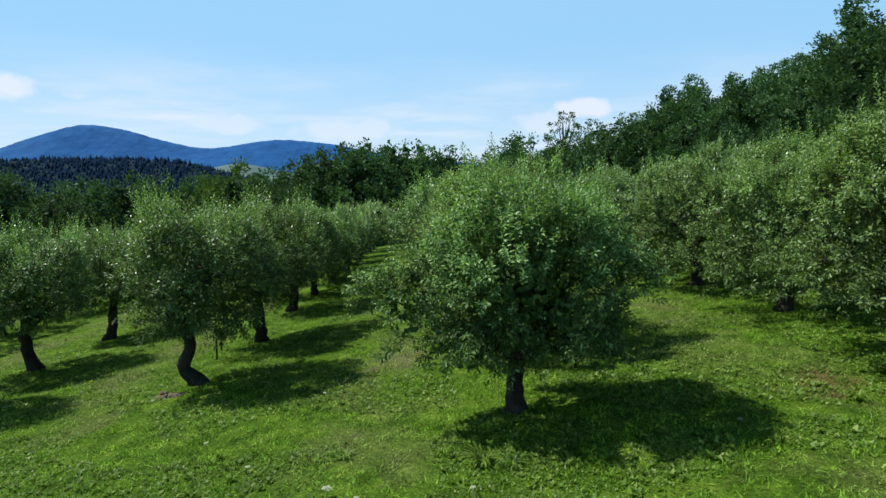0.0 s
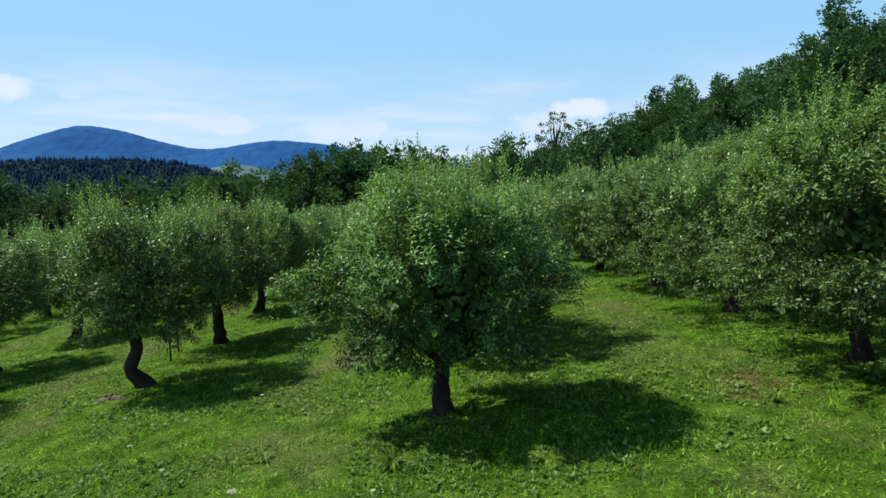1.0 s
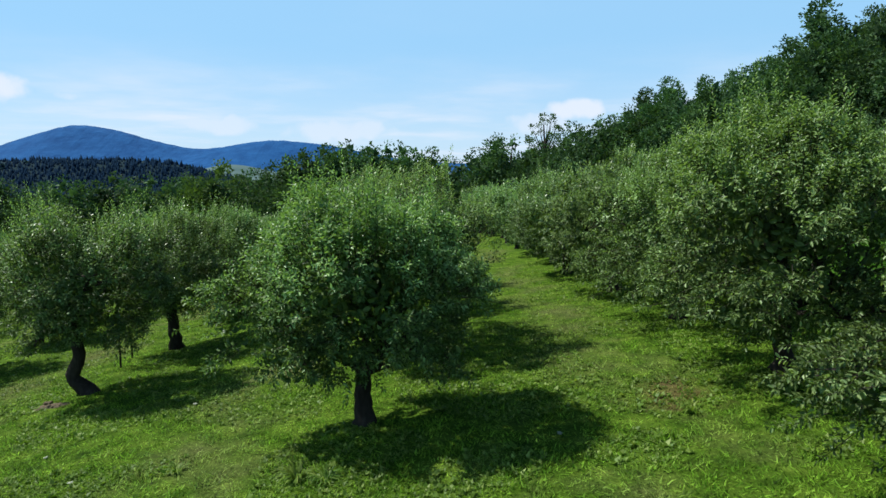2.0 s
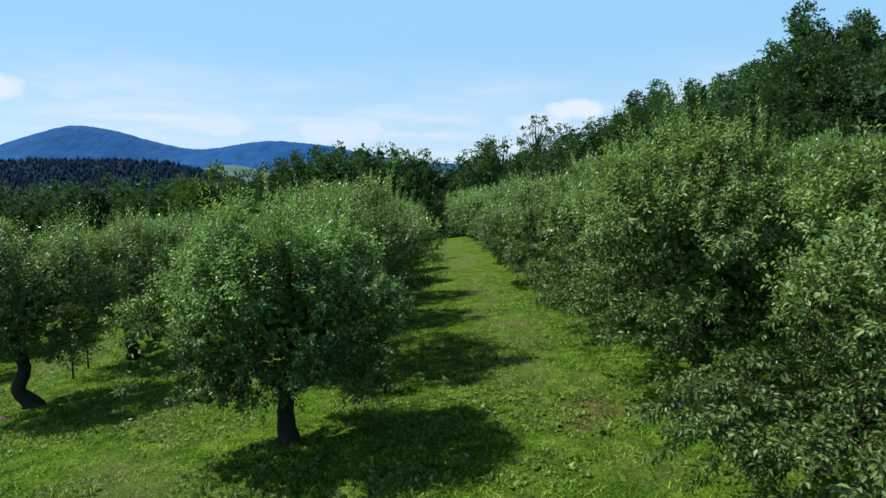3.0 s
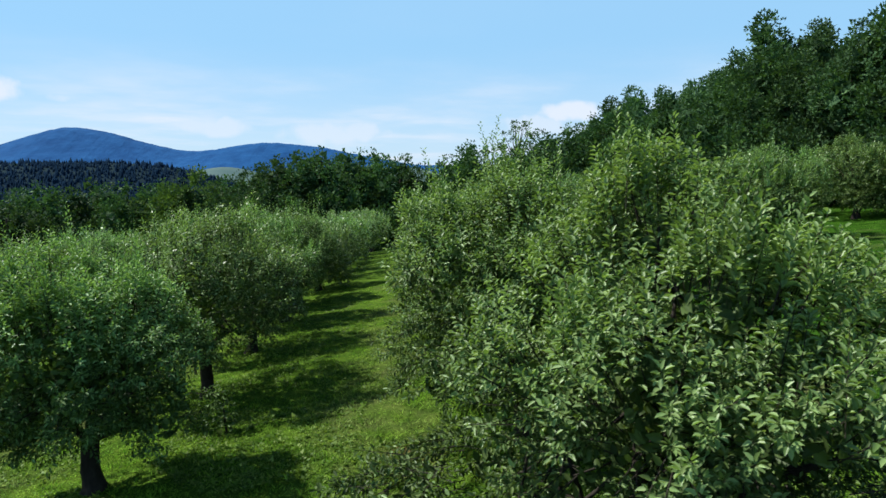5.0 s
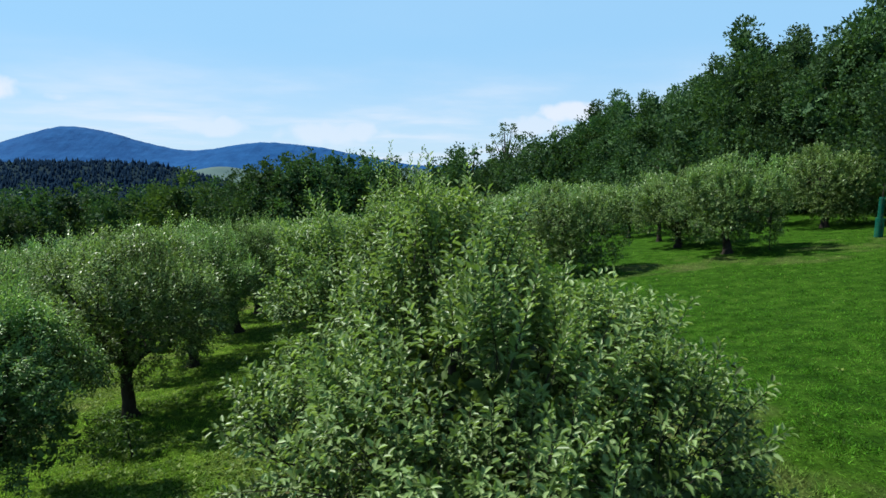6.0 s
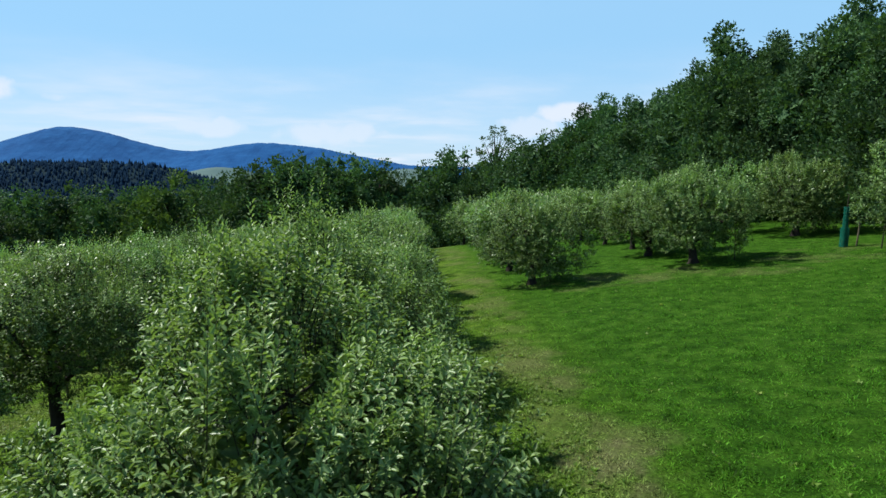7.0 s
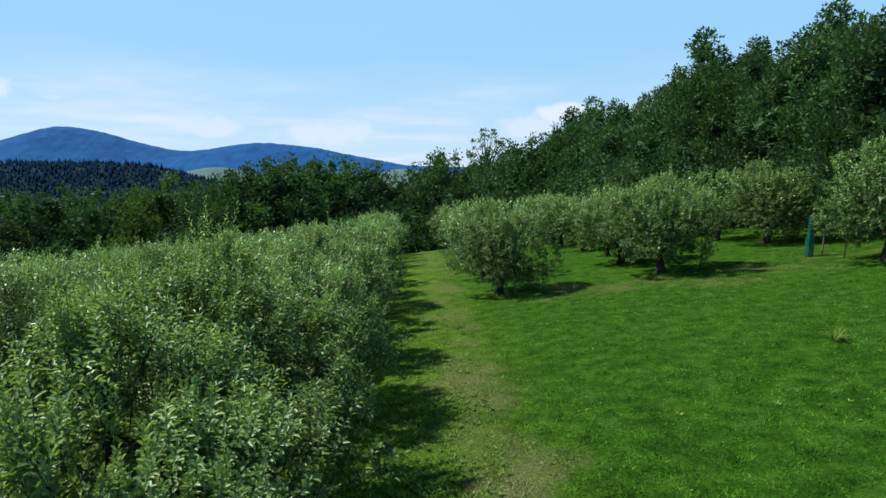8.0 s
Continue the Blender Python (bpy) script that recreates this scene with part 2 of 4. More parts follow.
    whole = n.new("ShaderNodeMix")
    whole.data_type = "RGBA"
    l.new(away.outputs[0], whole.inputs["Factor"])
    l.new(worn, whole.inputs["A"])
    l.new(hazed_fields.outputs["Color"], whole.inputs["B"])
    return obj, whole.outputs["Result"]


def meadow_material():
    m, n, l, p = material("meadow")
    obj, colour = meadow_colour(n, l)
    fine = noise_tex(n, l, obj, 17, 8, 0.78)
    g = n.new("ShaderNodeHueSaturation")
    mr = n.new("ShaderNodeMapRange")
    mr.inputs["From Min"].default_value, mr.inputs["From Max"].default_value = 0.25, 0.75
    mr.inputs["To Min"].default_value, mr.inputs["To Max"].default_value = 0.08, 1.20
    l.new(fine.outputs["Fac"], mr.inputs["Value"])
    l.new(mr.outputs[0], g.inputs["Value"])
    l.new(colour, g.inputs["Color"])
    l.new(g.outputs["Color"], p.inputs["Base Color"])
    p.inputs["Roughness"].default_value = 0.95
    p.inputs["Specular IOR Level"].default_value = 0.04
    bump = n.new("ShaderNodeBump")
    bump.inputs["Strength"].default_value = 0.9
    bump.inputs["Distance"].default_value = 0.05
    l.new(fine.outputs["Fac"], bump.inputs["Height"])
    l.new(bump.outputs[0], p.inputs["Normal"])
    return m


def blade_material():
    m, n, l, p = material("grass_blade")
    obj, colour = meadow_colour(n, l)
    geo = n.new("ShaderNodeNewGeometry")
    mr = n.new("ShaderNodeMapRange")
    mr.inputs["To Min"].default_value, mr.inputs["To Max"].default_value = 0.40, 2.9
    l.new(geo.outputs["Random Per Island"], mr.inputs["Value"])
    g = n.new("ShaderNodeHueSaturation")
    l.new(mr.outputs[0], g.inputs["Value"])
    l.new(colour, g.inputs["Color"])
    l.new(g.outputs["Color"], p.inputs["Base Color"])
    p.inputs["Roughness"].default_value = 0.6
    p.inputs["Specular IOR Level"].default_value = 0.12
    tr = n.new("ShaderNodeBsdfTranslucent")
    l.new(g.outputs["Color"], tr.inputs["Color"])
    mix = n.new("ShaderNodeMixShader")
    mix.inputs["Fac"].default_value = 0.5
    l.new(p.outputs[0], mix.inputs[1])
    l.new(tr.outputs[0], mix.inputs[2])
    l.new(mix.outputs[0], n["Material Output"].inputs["Surface"])
    return m


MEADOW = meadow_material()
BLADE = blade_material()


def plain(name, stops, scale, rough=0.85, bump=0.0):
    m, n, l, p = material(name)
    tc = n.new("ShaderNodeTexCoord")
    a = noise_tex(n, l, tc.outputs["Object"], scale, 6, 0.6)
    r = ramp(n, stops)
    l.new(a.outputs["Fac"], r.inputs["Fac"])
    l.new(r.outputs["Color"], p.inputs["Base Color"])
    p.inputs["Roughness"].default_value = rough
    p.inputs["Specular IOR Level"].default_value = 0.1
    if bump:
        b = n.new("ShaderNodeBump")
        b.inputs["Strength"].default_value = 1.0
        b.inputs["Distance"].default_value = bump
        l.new(a.outputs["Fac"], b.inputs["Height"])
        l.new(b.outputs[0], p.inputs["Normal"])
    return m


# the hill's blue is aerial haze put into the base colour
HILL_HAZED = plain("far_hazed_hill", [(0.3, (0.008, 0.056, 0.175)), (0.7, (0.018, 0.092, 0.250))], 0.012, 1.0, 14.0)
# far field: the bluish-grey cast is haze mixed into its green
FIELD_HAZED = plain("hazed_far_meadow", [(0.3, (0.055, 0.10, 0.10)), (0.7, (0.12, 0.17, 0.155))], 0.004, 1.0)
# spur slope gets the same painted haze tint as its spruces
FAR_SLOPE_HAZED = plain("hazed_far_slope", [(0.3, (0.006, 0.018, 0.026)), (0.7, (0.012, 0.030, 0.036))], 0.02, 1.0)
PLASTIC_GREEN = plain("green_plastic", [(0.3, (0.010, 0.11, 0.075)), (0.7, (0.016, 0.15, 0.10))], 6.0, 0.4)
SOIL = plain("bare_soil", [(0.3, (0.080, 0.062, 0.038)), (0.7, (0.15, 0.122, 0.080))], 14.0, 0.95, 0.02)
PETAL = plain("white_petals", [(0.3, (0.30, 0.34, 0.22)), (0.7, (0.45, 0.48, 0.36))], 30.0, 0.7)
STAKE_WOOD = plain("stake_wood", [(0.3, (0.10, 0.075, 0.05)), (0.7, (0.2, 0.16, 0.11))], 9.0, 0.85, 0.005)


# ---- mesh helpers ----
def mesh_arrays(name, verts, faces, mats, mat_index=None, smooth=False):
    """A mesh from arrays: verts (n, 3), faces a list of (m, k) index arrays."""
    me = bpy.data.meshes.new(name)
    me.vertices.add(len(verts))
    me.vertices.foreach_set("co", np.asarray(verts, np.float32).ravel())
    loops = np.concatenate([f.ravel() for f in faces]).astype(np.int32)
    totals = np.concatenate([np.full(len(f), f.shape[1]) for f in faces]).astype(np.int32)
    me.loops.add(len(loops))
    me.loops.foreach_set("vertex_index", loops)
    me.polygons.add(len(totals))
    me.polygons.foreach_set("loop_start", np.r_[0, np.cumsum(totals)[:-1]].astype(np.int32))
    me.polygons.foreach_set("loop_total", totals)
    if mat_index is not None:
        me.polygons.foreach_set("material_index", np.asarray(mat_index, np.int32))
    if smooth:
        me.polygons.foreach_set("use_smooth", np.ones(len(totals), bool))
    for m in mats:
        me.materials.append(m)
    me.update(calc_edges=True)
    return me


def part(name, me, parent, label=""):
    ob = new(name, me)
    ob.parent = parent
    return tagged(ob, label) if label else ob


def tube(points, radii, sides=8, wobble=0.0, rng=None):
    """A tapered tube along points. Returns verts and quads, with a closed tip."""
    pts = np.asarray(points, float)
    tang = np.gradient(pts, axis=0)
    tang /= np.linalg.norm(tang, axis=1)[:, None] + 1e-9
    ref = np.array([1.0, 0.0, 0.0]) if abs(tang[0, 0]) < 0.8 else np.array([0.0, 1.0, 0.0])
    ang = np.arange(sides) / sides * 2 * np.pi
    rings = []
    for i in range(len(pts)):
        u = np.cross(tang[i], ref)
        u /= np.linalg.norm(u) + 1e-9
        v = np.cross(tang[i], u)
        r = radii[i] * (1 + (rng.normal(0, wobble, sides) if wobble else 0))
        rings.append(pts[i] + (np.cos(ang) * r)[:, None] * u + (np.sin(ang) * r)[:, None] * v)
    verts = np.concatenate(rings + [pts[-1:] + tang[-1:] * radii[-1]])
    k = np.arange(sides)
    quads = np.concatenate([np.stack([i * sides + k, i * sides + (k + 1) % sides, (i + 1) * sides + (k + 1) % sides, (i + 1) * sides + k], 1)
                            for i in range(len(pts) - 1)])
    last = (len(pts) - 1) * sides
    tips = np.stack([last + k, last + (k + 1) % sides, np.full(sides, len(verts) - 1)], 1)
    return verts, quads, tips


def unit(v):
    return v / (np.linalg.norm(v, axis=-1, keepdims=True) + 1e-9)


def leaf_arrays(pos, axis, normal, length, width, fold=0.25, fine=True):
    """Folded leaf blades: six points and two quads each (fine), a four-point lozenge, or one small triangle (fine None)."""
    axis = unit(axis)
    side = unit(np.cross(axis, normal))
    up = np.cross(side, axis)
    n = len(pos)
    L, W = length[:, None], width[:, None]
    lift = up * W * fold
    if fine:
        v = np.stack([pos, pos + axis * L * 0.3 + side * W * 0.5 + lift, pos + axis * L * 0.68 + side * W * 0.4 + lift,
                      pos + axis * L - up * L * 0.10, pos + axis * L * 0.68 - side * W * 0.4 + lift, pos + axis * L * 0.3 - side * W * 0.5 + lift], 1)
        b = np.arange(n)[:, None] * 6
        f = np.concatenate([b + np.array([0, 1, 2, 3]), b + np.array([0, 3, 4, 5])])
        return v.reshape(-1, 3), f
    if fine is None:
        v = np.stack([pos + side * W * 0.62, pos + axis * L * 1.1 + lift, pos - side * W * 0.62 + axis * L * 0.25], 1)
        return v.reshape(-1, 3), np.arange(n * 3).reshape(-1, 3)
    v = np.stack([pos, pos + axis * L * 0.45 + side * W * 0.5 + lift, pos + axis * L, pos + axis * L * 0.45 - side * W * 0.5 + lift], 1)
    b = np.arange(n)[:, None] * 4
    return v.reshape(-1, 3), b + np.array([0, 1, 2, 3])


# ---- ground form ----
def height(x, y):
    """The orchard's slope: up to the right, down ahead, falling off into the valley."""
    x, y = np.asarray(x, float), np.asarray(y, float)
    xs = np.where(x < -30, -30 + (x + 30) * 0.35, np.where(x > 45, 45 + (x - 45) * 0.5, x))
    xs = np.clip(xs, -160, 90)
    yy = np.clip(y, -60, 400)
    fall = 0.0022 * np.clip(yy - 38, 0, 45) ** 2 + 0.12 * np.clip(yy - 83, 0, 320)
    near = np.exp(-((x - 4) ** 2 + (y - 12) ** 2) / 900)
    bumps = near * 0.05 * (np.sin(x * 1.3 + 0.7 * y) + np.sin(0.9 * x - 1.1 * y + 1.0)) * 0.5
    far = 1 / (1 + np.exp(-(np.hypot(x, y) - 420) / 60))
    z = 0.125 * (xs - 1.15) - 0.06 * (np.clip(yy, -60, 130) - 8.4) - fall + bumps
    return z * (1 - far) + far * (-48.0)


def hz(x, y):
    return float(height(x, y))


# ---- ground ----
def build_ground():
    """One sheet, fine under the orchard and coarser towards the horizon."""
    def axis(lo, hi, step, far, grow):
        core = list(np.arange(lo, hi + 1e-6, step))
        s, up, down = step, [hi], [lo]
        while up[-1] < far:
            s *= grow
            up.append(up[-1] + s)
        s = step
        while down[-1] > -far:
            s *= grow
            down.append(down[-1] - s)
        return np.array(down[:0:-1] + core + up[1:])
    xs, ys = axis(-16, 30, 0.4, 4600, 1.16), axis(2, 34, 0.4, 4600, 1.16)
    gx, gy = np.meshgrid(xs, ys)
    v = np.stack([gx, gy, height(gx, gy)], -1).reshape(-1, 3)
    nx, ny = len(xs), len(ys)
    i, j = np.meshgrid(np.arange(nx - 1), np.arange(ny - 1))
    b = (j * nx + i).ravel()
    me = mesh_arrays("ground", v, [np.stack([b, b + 1, b + nx + 1, b + nx], 1)], [MEADOW], smooth=True)
    return tagged(new("ground", me), "sloping mown orchard grass, bright green with drier yellowish patches", "ground", kind="structure")


build_ground()


# ---- apple trees ----
def apple_tree(seed, shoots, per_shoot, leaf, fine, radius=1.75, bottom=0.6, top_z=3.0, lean=(0.1, 0.0), fork=0.85, girth=0.125, crook=0.0, spires=45, spire=0.6, gappy=0.10, shift=(0.0, 0.0), stem=(), extra=(), skirt=0, flare_out=0.84, cone=0.0, vase=0.30, fresh_lit_share=0.75, old=0.20):
    """An old low apple tree: leaning trunk, spreading limbs, a broad crown of leafy boughs with upright water shoots."""
    rng = np.random.default_rng(seed)
    tree = new("apple_tree")
    # trunk
    zs = np.linspace(-0.12, fork, 9)
    k = np.clip(zs / fork, 0, 1)
    tx = lean[0] * k + crook * np.sin(k * np.pi * 1.5) + rng.normal(0, 0.012, 9)
    ty = lean[1] * k + rng.normal(0, 0.012, 9)
    if stem:
        at = np.linspace(0, 1, len(stem))
        tx, ty, zs = (np.interp(np.linspace(0, 1, 15), at, [q[i] for q in stem]) for i in range(3))
        k = np.linspace(0, 1, 15)
    tr = girth * (1.0 + 0.55 * np.exp(-np.clip(zs, 0, 9) / 0.10) - 0.22 * k)
    v, q, t3 = tube(np.stack([tx, ty, zs], 1), tr, 12, 0.05, rng)
    trunk = part("trunk", mesh_arrays("trunk", v, [q, t3], [BARK], smooth=True), tree, "dark rough leaning trunk")
    top = np.array([tx[-1], ty[-1], zs[-1] - 0.05])
    mid, half = (bottom + top_z) / 2, (top_z - bottom) / 2
    centre = np.array([top[0] * 0.6 + shift[0], top[1] * 0.6 + shift[1], mid])
    # boughs: rounded groups of shoots that make up the crown
    nb = 28
    g = np.arange(nb) + 0.5
    cz = 1 - 2 * g / nb
    ca = g * 2.39996 + rng.uniform(0, 6.28)
    bd = unit(np.stack([np.sqrt(1 - cz**2) * np.cos(ca), np.sqrt(1 - cz**2) * np.sin(ca), cz], 1) + rng.normal(0, 0.16, (nb, 3)))
    ext = np.array([radius, radius, half])
    flare = (1.0 - cone * np.clip(bd[:, 2], -0.25, 1))[:, None] * np.array([1, 1, 0]) + np.array([0, 0, 1])
    under = np.clip(-bd[:, 2], 0, 1)
    full = (np.clip(1 - under**2, 0.12, 1) ** -0.22 * (1 - vase * under))[:, None] * np.array([1, 1, 0]) + np.array([0, 0, 1])
    bc = bd * ext * rng.uniform(0.52, 0.84, nb)[:, None] * flare * full + centre
    br = rng.uniform(0.36, 0.58, nb) * radius / 1.75
    ring = [(radius * flare_out * math.cos(q), radius * flare_out * math.sin(q), bottom + 0.40 + 0.12 * math.sin(3 * q + seed), 0.44) for q in np.arange(skirt) / max(skirt, 1) * 2 * math.pi + seed]
    if extra or ring:
        more = np.array(list(extra) + ring, float)
        bc, br = np.concatenate([bc, more[:, :3]]), np.r_[br, more[:, 3]]
        bd = np.concatenate([bd, np.tile([[0.0, 0.0, 0.05]], (len(more), 1))])
        nb += len(more)
    # limbs run from the fork to some of the boughs
    for i in range(0, nb, 5):
        end = bc[min(i + int(rng.integers(0, 4)), nb - 1)] if bc[i, 2] < fork else bc[i]
        s = np.linspace(0, 1, 7)[:, None]
        p = top + (end - top) * s + np.array([0, 0, 1.0]) * (np.sin(s * np.pi) * rng.uniform(-0.05, 0.2)) + rng.normal(0, 0.03, (7, 3)) * s
        v, q, t3 = tube(p, girth * 0.5 * (1 - 0.85 * s[:, 0]), 7, 0.06, rng)
        vs, qs, ts, base = [v], [q], [t3], len(v)
        for j in range(4):
            o = p[int(rng.uniform(2, 6))]
            to = bc[int(rng.integers(0, nb))]
            d = unit(to - o)
            ln = min(np.linalg.norm(to - o), rng.uniform(0.4, 0.9))
            h = np.linspace(0, 1, 4)[:, None]
            v2, q2, t2 = tube(o + d * ln * h + np.array([0, 0, 0.10]) * h**2, girth * 0.2 * np.array([1, 0.75, 0.5, 0.25]), 4)
            vs.append(v2), qs.append(q2 + base), ts.append(t2 + base)
            base += len(v2)
        part("limb", mesh_arrays("limb", np.concatenate(vs), [np.concatenate(qs), np.concatenate(ts)], [BARK], smooth=True), trunk)
    # each bough is a cushion of shoots: leafy above and outside, hollow below, with dark clefts between
    n0 = shoots * 6
    w = rng.choice(nb, n0, p=br**2 / (br**2).sum())
    d = unit(rng.normal(size=(n0, 3)) + bd[w] * 0.55 + np.array([0, 0, 0.45]))
    pos = bc[w] + d * (br[w] * rng.uniform(0.62, 1.05, n0))[:, None] * np.array([1.1, 1.1, 0.85])
    near = np.linalg.norm(pos[:, None, :] - bc[None], axis=2) / br[None]
    near[np.arange(n0), w] = 9
    buried = near.min(1) < 0.72
    gap = np.array([noise.noise(Vector(p * 1.9) + Vector((seed * 3.1, 0, 0))) for p in pos])
    keep = (~buried | (rng.uniform(0, 1, n0) < 0.12)) & (pos[:, 2] > bottom * 0.7) & (gap > np.where(pos[:, 2] > mid, -0.18, -0.18 + gappy))
    pos, d = pos[keep][:shoots], d[keep][:shoots]
    away = unit((pos - centre) / ext)
    high = np.clip((away[:, 2] + 0.15) / 0.7, 0, 1)[:, None]
    out = unit(away * np.array([1, 1, 0.2]) * 0.7 + d * 0.45 + np.array([0, 0, 1.0]) * (0.15 + 1.45 * high) + rng.normal(0, 0.25, pos.shape))
    droop = away[:, 2] < -0.25
    out[droop] = unit(out[droop] * np.array([1.3, 1.3, 0.5]) - np.array([0, 0, 0.35]))
    length = rng.uniform(0.18, 0.42, len(pos)) * (0.85 + 0.25 * high[:, 0])
    # upright water shoots on the upper crown
    bunch = rng.choice(np.flatnonzero(bd[:, 2] > 0.12), max(spires // 7, 8))
    bpos = bc[bunch] + unit(rng.normal(size=(len(bunch), 3)) * np.array([1, 1, 0.3]) + np.array([0, 0, 0.9])) * br[bunch][:, None] * 0.85
    pick = rng.integers(0, len(bunch), spires)
    spos = bpos[pick] + rng.normal(0, 0.11, (spires, 3)) * np.array([1, 1, 0.5])
    sdir = unit(np.array([0, 0, 1.0]) + bd[bunch][pick] * np.array([0.25, 0.25, 0]) + rng.normal(0, 0.13, (spires, 3)))
    slen = spire * rng.uniform(0.55, 1.25, spires) * rng.uniform(0.6, 1.25, len(bunch))[pick]
    pos, out, length = np.concatenate([pos, spos]), np.concatenate([out, sdir]), np.concatenate([length, slen])
    count = np.r_[np.full(len(pos) - spires, per_shoot), np.full(spires, int(per_shoot * 2.2))]
    idx = np.repeat(np.arange(len(pos)), count)
    nth = np.concatenate([np.arange(c) for c in count])
    frac = ((nth + rng.uniform(0.1, 0.9, len(idx))) / count[idx]) ** np.where(idx >= len(pos) - spires, 0.9, 0.55)
    base = pos[idx] + out[idx] * (length[idx] * frac)[:, None]
    spin = nth * 2.4 + rng.uniform(0, 6.28, len(pos))[idx]
    ref = unit(np.cross(out, np.array([0.31, 0.17, 0.93])))
    ref2 = np.cross(out, ref)
    radial = ref[idx] * np.cos(spin)[:, None] + ref2[idx] * np.sin(spin)[:, None]
    upright = np.where(idx >= len(pos) - spires, 1.05, 0.50)[:, None] * (0.6 + 0.9 * frac[:, None])
    axis = unit(radial + out[idx] * upright + np.array([0, 0, -0.10]) + rng.normal(0, 0.25, base.shape))
    normal = unit(out[idx] * 0.45 + np.array([0, 0, 0.9]) + rng.normal(0, 0.36, base.shape))
    # in the lower crown the leaves hang a little
    low = np.clip((mid - base[:, 2]) / half, 0, 1)[:, None] ** 0.7
    axis = unit(axis + low * np.array([0, 0, -0.22]))
    normal = unit(normal + low * (radial * 0.5 + rng.normal(0, 0.3, base.shape)))
    size = leaf * rng.uniform(0.65, 1.2, len(idx)) * (1.15 - 0.30 * frac) * np.where(idx >= len(pos) - spires, 1.1 - 0.35 * frac, 1.0)
    lv, lf = leaf_arrays(base + radial * 0.012, axis, normal, size, size * rng.uniform(0.36, 0.48, len(idx)), 0.30, fine)
    # broad old sprays deep inside keep the crown closed and dim
    ni = 3200 if leaf < 0.09 else 1500
    cd = unit(rng.normal(size=(ni, 3)) - np.array([0, 0, 0.15]))
    cpos = centre + cd * ext * rng.uniform(0.1, 0.62, ni)[:, None]
    cpos[: ni // 2] = bc[rng.integers(0, nb, ni // 2)] + cd[: ni // 2] * 0.16
    cs = rng.uniform(0.08, 0.12, ni) * (1.0 if leaf < 0.09 else 1.5)
    cv, cf = leaf_arrays(cpos, unit(np.cross(cd, rng.normal(size=cd.shape))), unit(cd + rng.normal(0, 0.5, cd.shape)), cs, cs * 0.6, 0.2, fine)
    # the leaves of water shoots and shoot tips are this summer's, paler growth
    # the pale share also rises with height, painting a sunlit top over shaded boughs
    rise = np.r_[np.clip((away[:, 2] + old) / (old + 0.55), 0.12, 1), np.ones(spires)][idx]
    fresh_lit = (idx >= len(pos) - spires) | (rng.uniform(0, 1, len(idx)) < rise * fresh_lit_share * (0.45 + 0.75 * frac))
    young = np.tile(fresh_lit, 2) if fine else fresh_lit
    lf = np.concatenate([lf, cf + len(lv)])
    lv = np.concatenate([lv, cv])
    # thin twigs carry the leaves
    if fine is None:
        pos, out, length = pos[-spires:], out[-spires:], length[-spires:]
    w = unit(np.cross(out, rng.normal(size=out.shape))) * 0.004
    start = pos - out * 0.10
    tip = pos + out * length[:, None]
    tv = np.stack([start - w, start + w, tip + w * 0.4, tip - w * 0.4], 1).reshape(-1, 3)
    tf = np.arange(len(pos))[:, None] * 4 + np.array([0, 1, 2, 3]) + len(lv)
    blades = [lf, tf] if fine is None else [np.concatenate([lf, tf])]
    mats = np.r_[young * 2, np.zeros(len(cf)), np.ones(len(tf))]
    part("crown", mesh_arrays("crown", np.concatenate([lv, tv]), blades, [APPLE_LEAF, BARK, YOUNG_LIT_LEAF], mats), tree, "dense green leaves with upright shoots on top")
    return tagged(tree, "old low apple tree with broad leafy crown on grass", "apple tree", "orchard rows")


def stand(tree, x, y, turn=0.0, size=1.0, tall=1.0):
    return Matrix.Translation((x, y, hz(x, y) - 0.02)) @ Matrix.Rotation(radians(turn), 4, "Z") @ Matrix.Diagonal((size, size, size * tall, 1))


prng = random.Random(7)
# each tree's share of pale leaves also paints how sunlit its crown looks
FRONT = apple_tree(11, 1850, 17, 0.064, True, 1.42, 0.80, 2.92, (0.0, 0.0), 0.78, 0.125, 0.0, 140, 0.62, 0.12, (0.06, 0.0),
                   (), [(-1.75, -0.1, 1.50, 0.40), (-1.35, -0.1, 1.62, 0.42), (-1.35, 0.4, 1.35, 0.40), (-1.0, -0.2, 1.85, 0.40), (-1.45, -0.5, 1.38, 0.36), (-0.95, -0.6, 1.20, 0.36), (-0.7, -0.9, 1.12, 0.30), (1.15, -0.4, 1.12, 0.36), (0.95, 0.6, 1.05, 0.36)], cone=0.02, vase=0.20, fresh_lit_share=1.0, old=0.35)
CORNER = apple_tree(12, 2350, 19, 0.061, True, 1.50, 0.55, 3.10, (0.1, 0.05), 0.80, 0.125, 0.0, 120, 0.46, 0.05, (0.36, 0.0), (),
                    [(-1.55, 0.15, 0.85, 0.42), (-1.25, -0.7, 0.80, 0.40), (-0.9, 0.6, 0.95, 0.45), (-0.6, -1.2, 0.9, 0.42), (1.5, 0.3, 0.85, 0.42), (1.1, -0.9, 0.9, 0.45), (0.3, -1.35, 0.75, 0.45), (-1.0, -0.2, 0.7, 0.45), (0.9, -1.2, 1.3, 0.45)], cone=0.22, vase=0.0, fresh_lit_share=0.95, old=0.65)
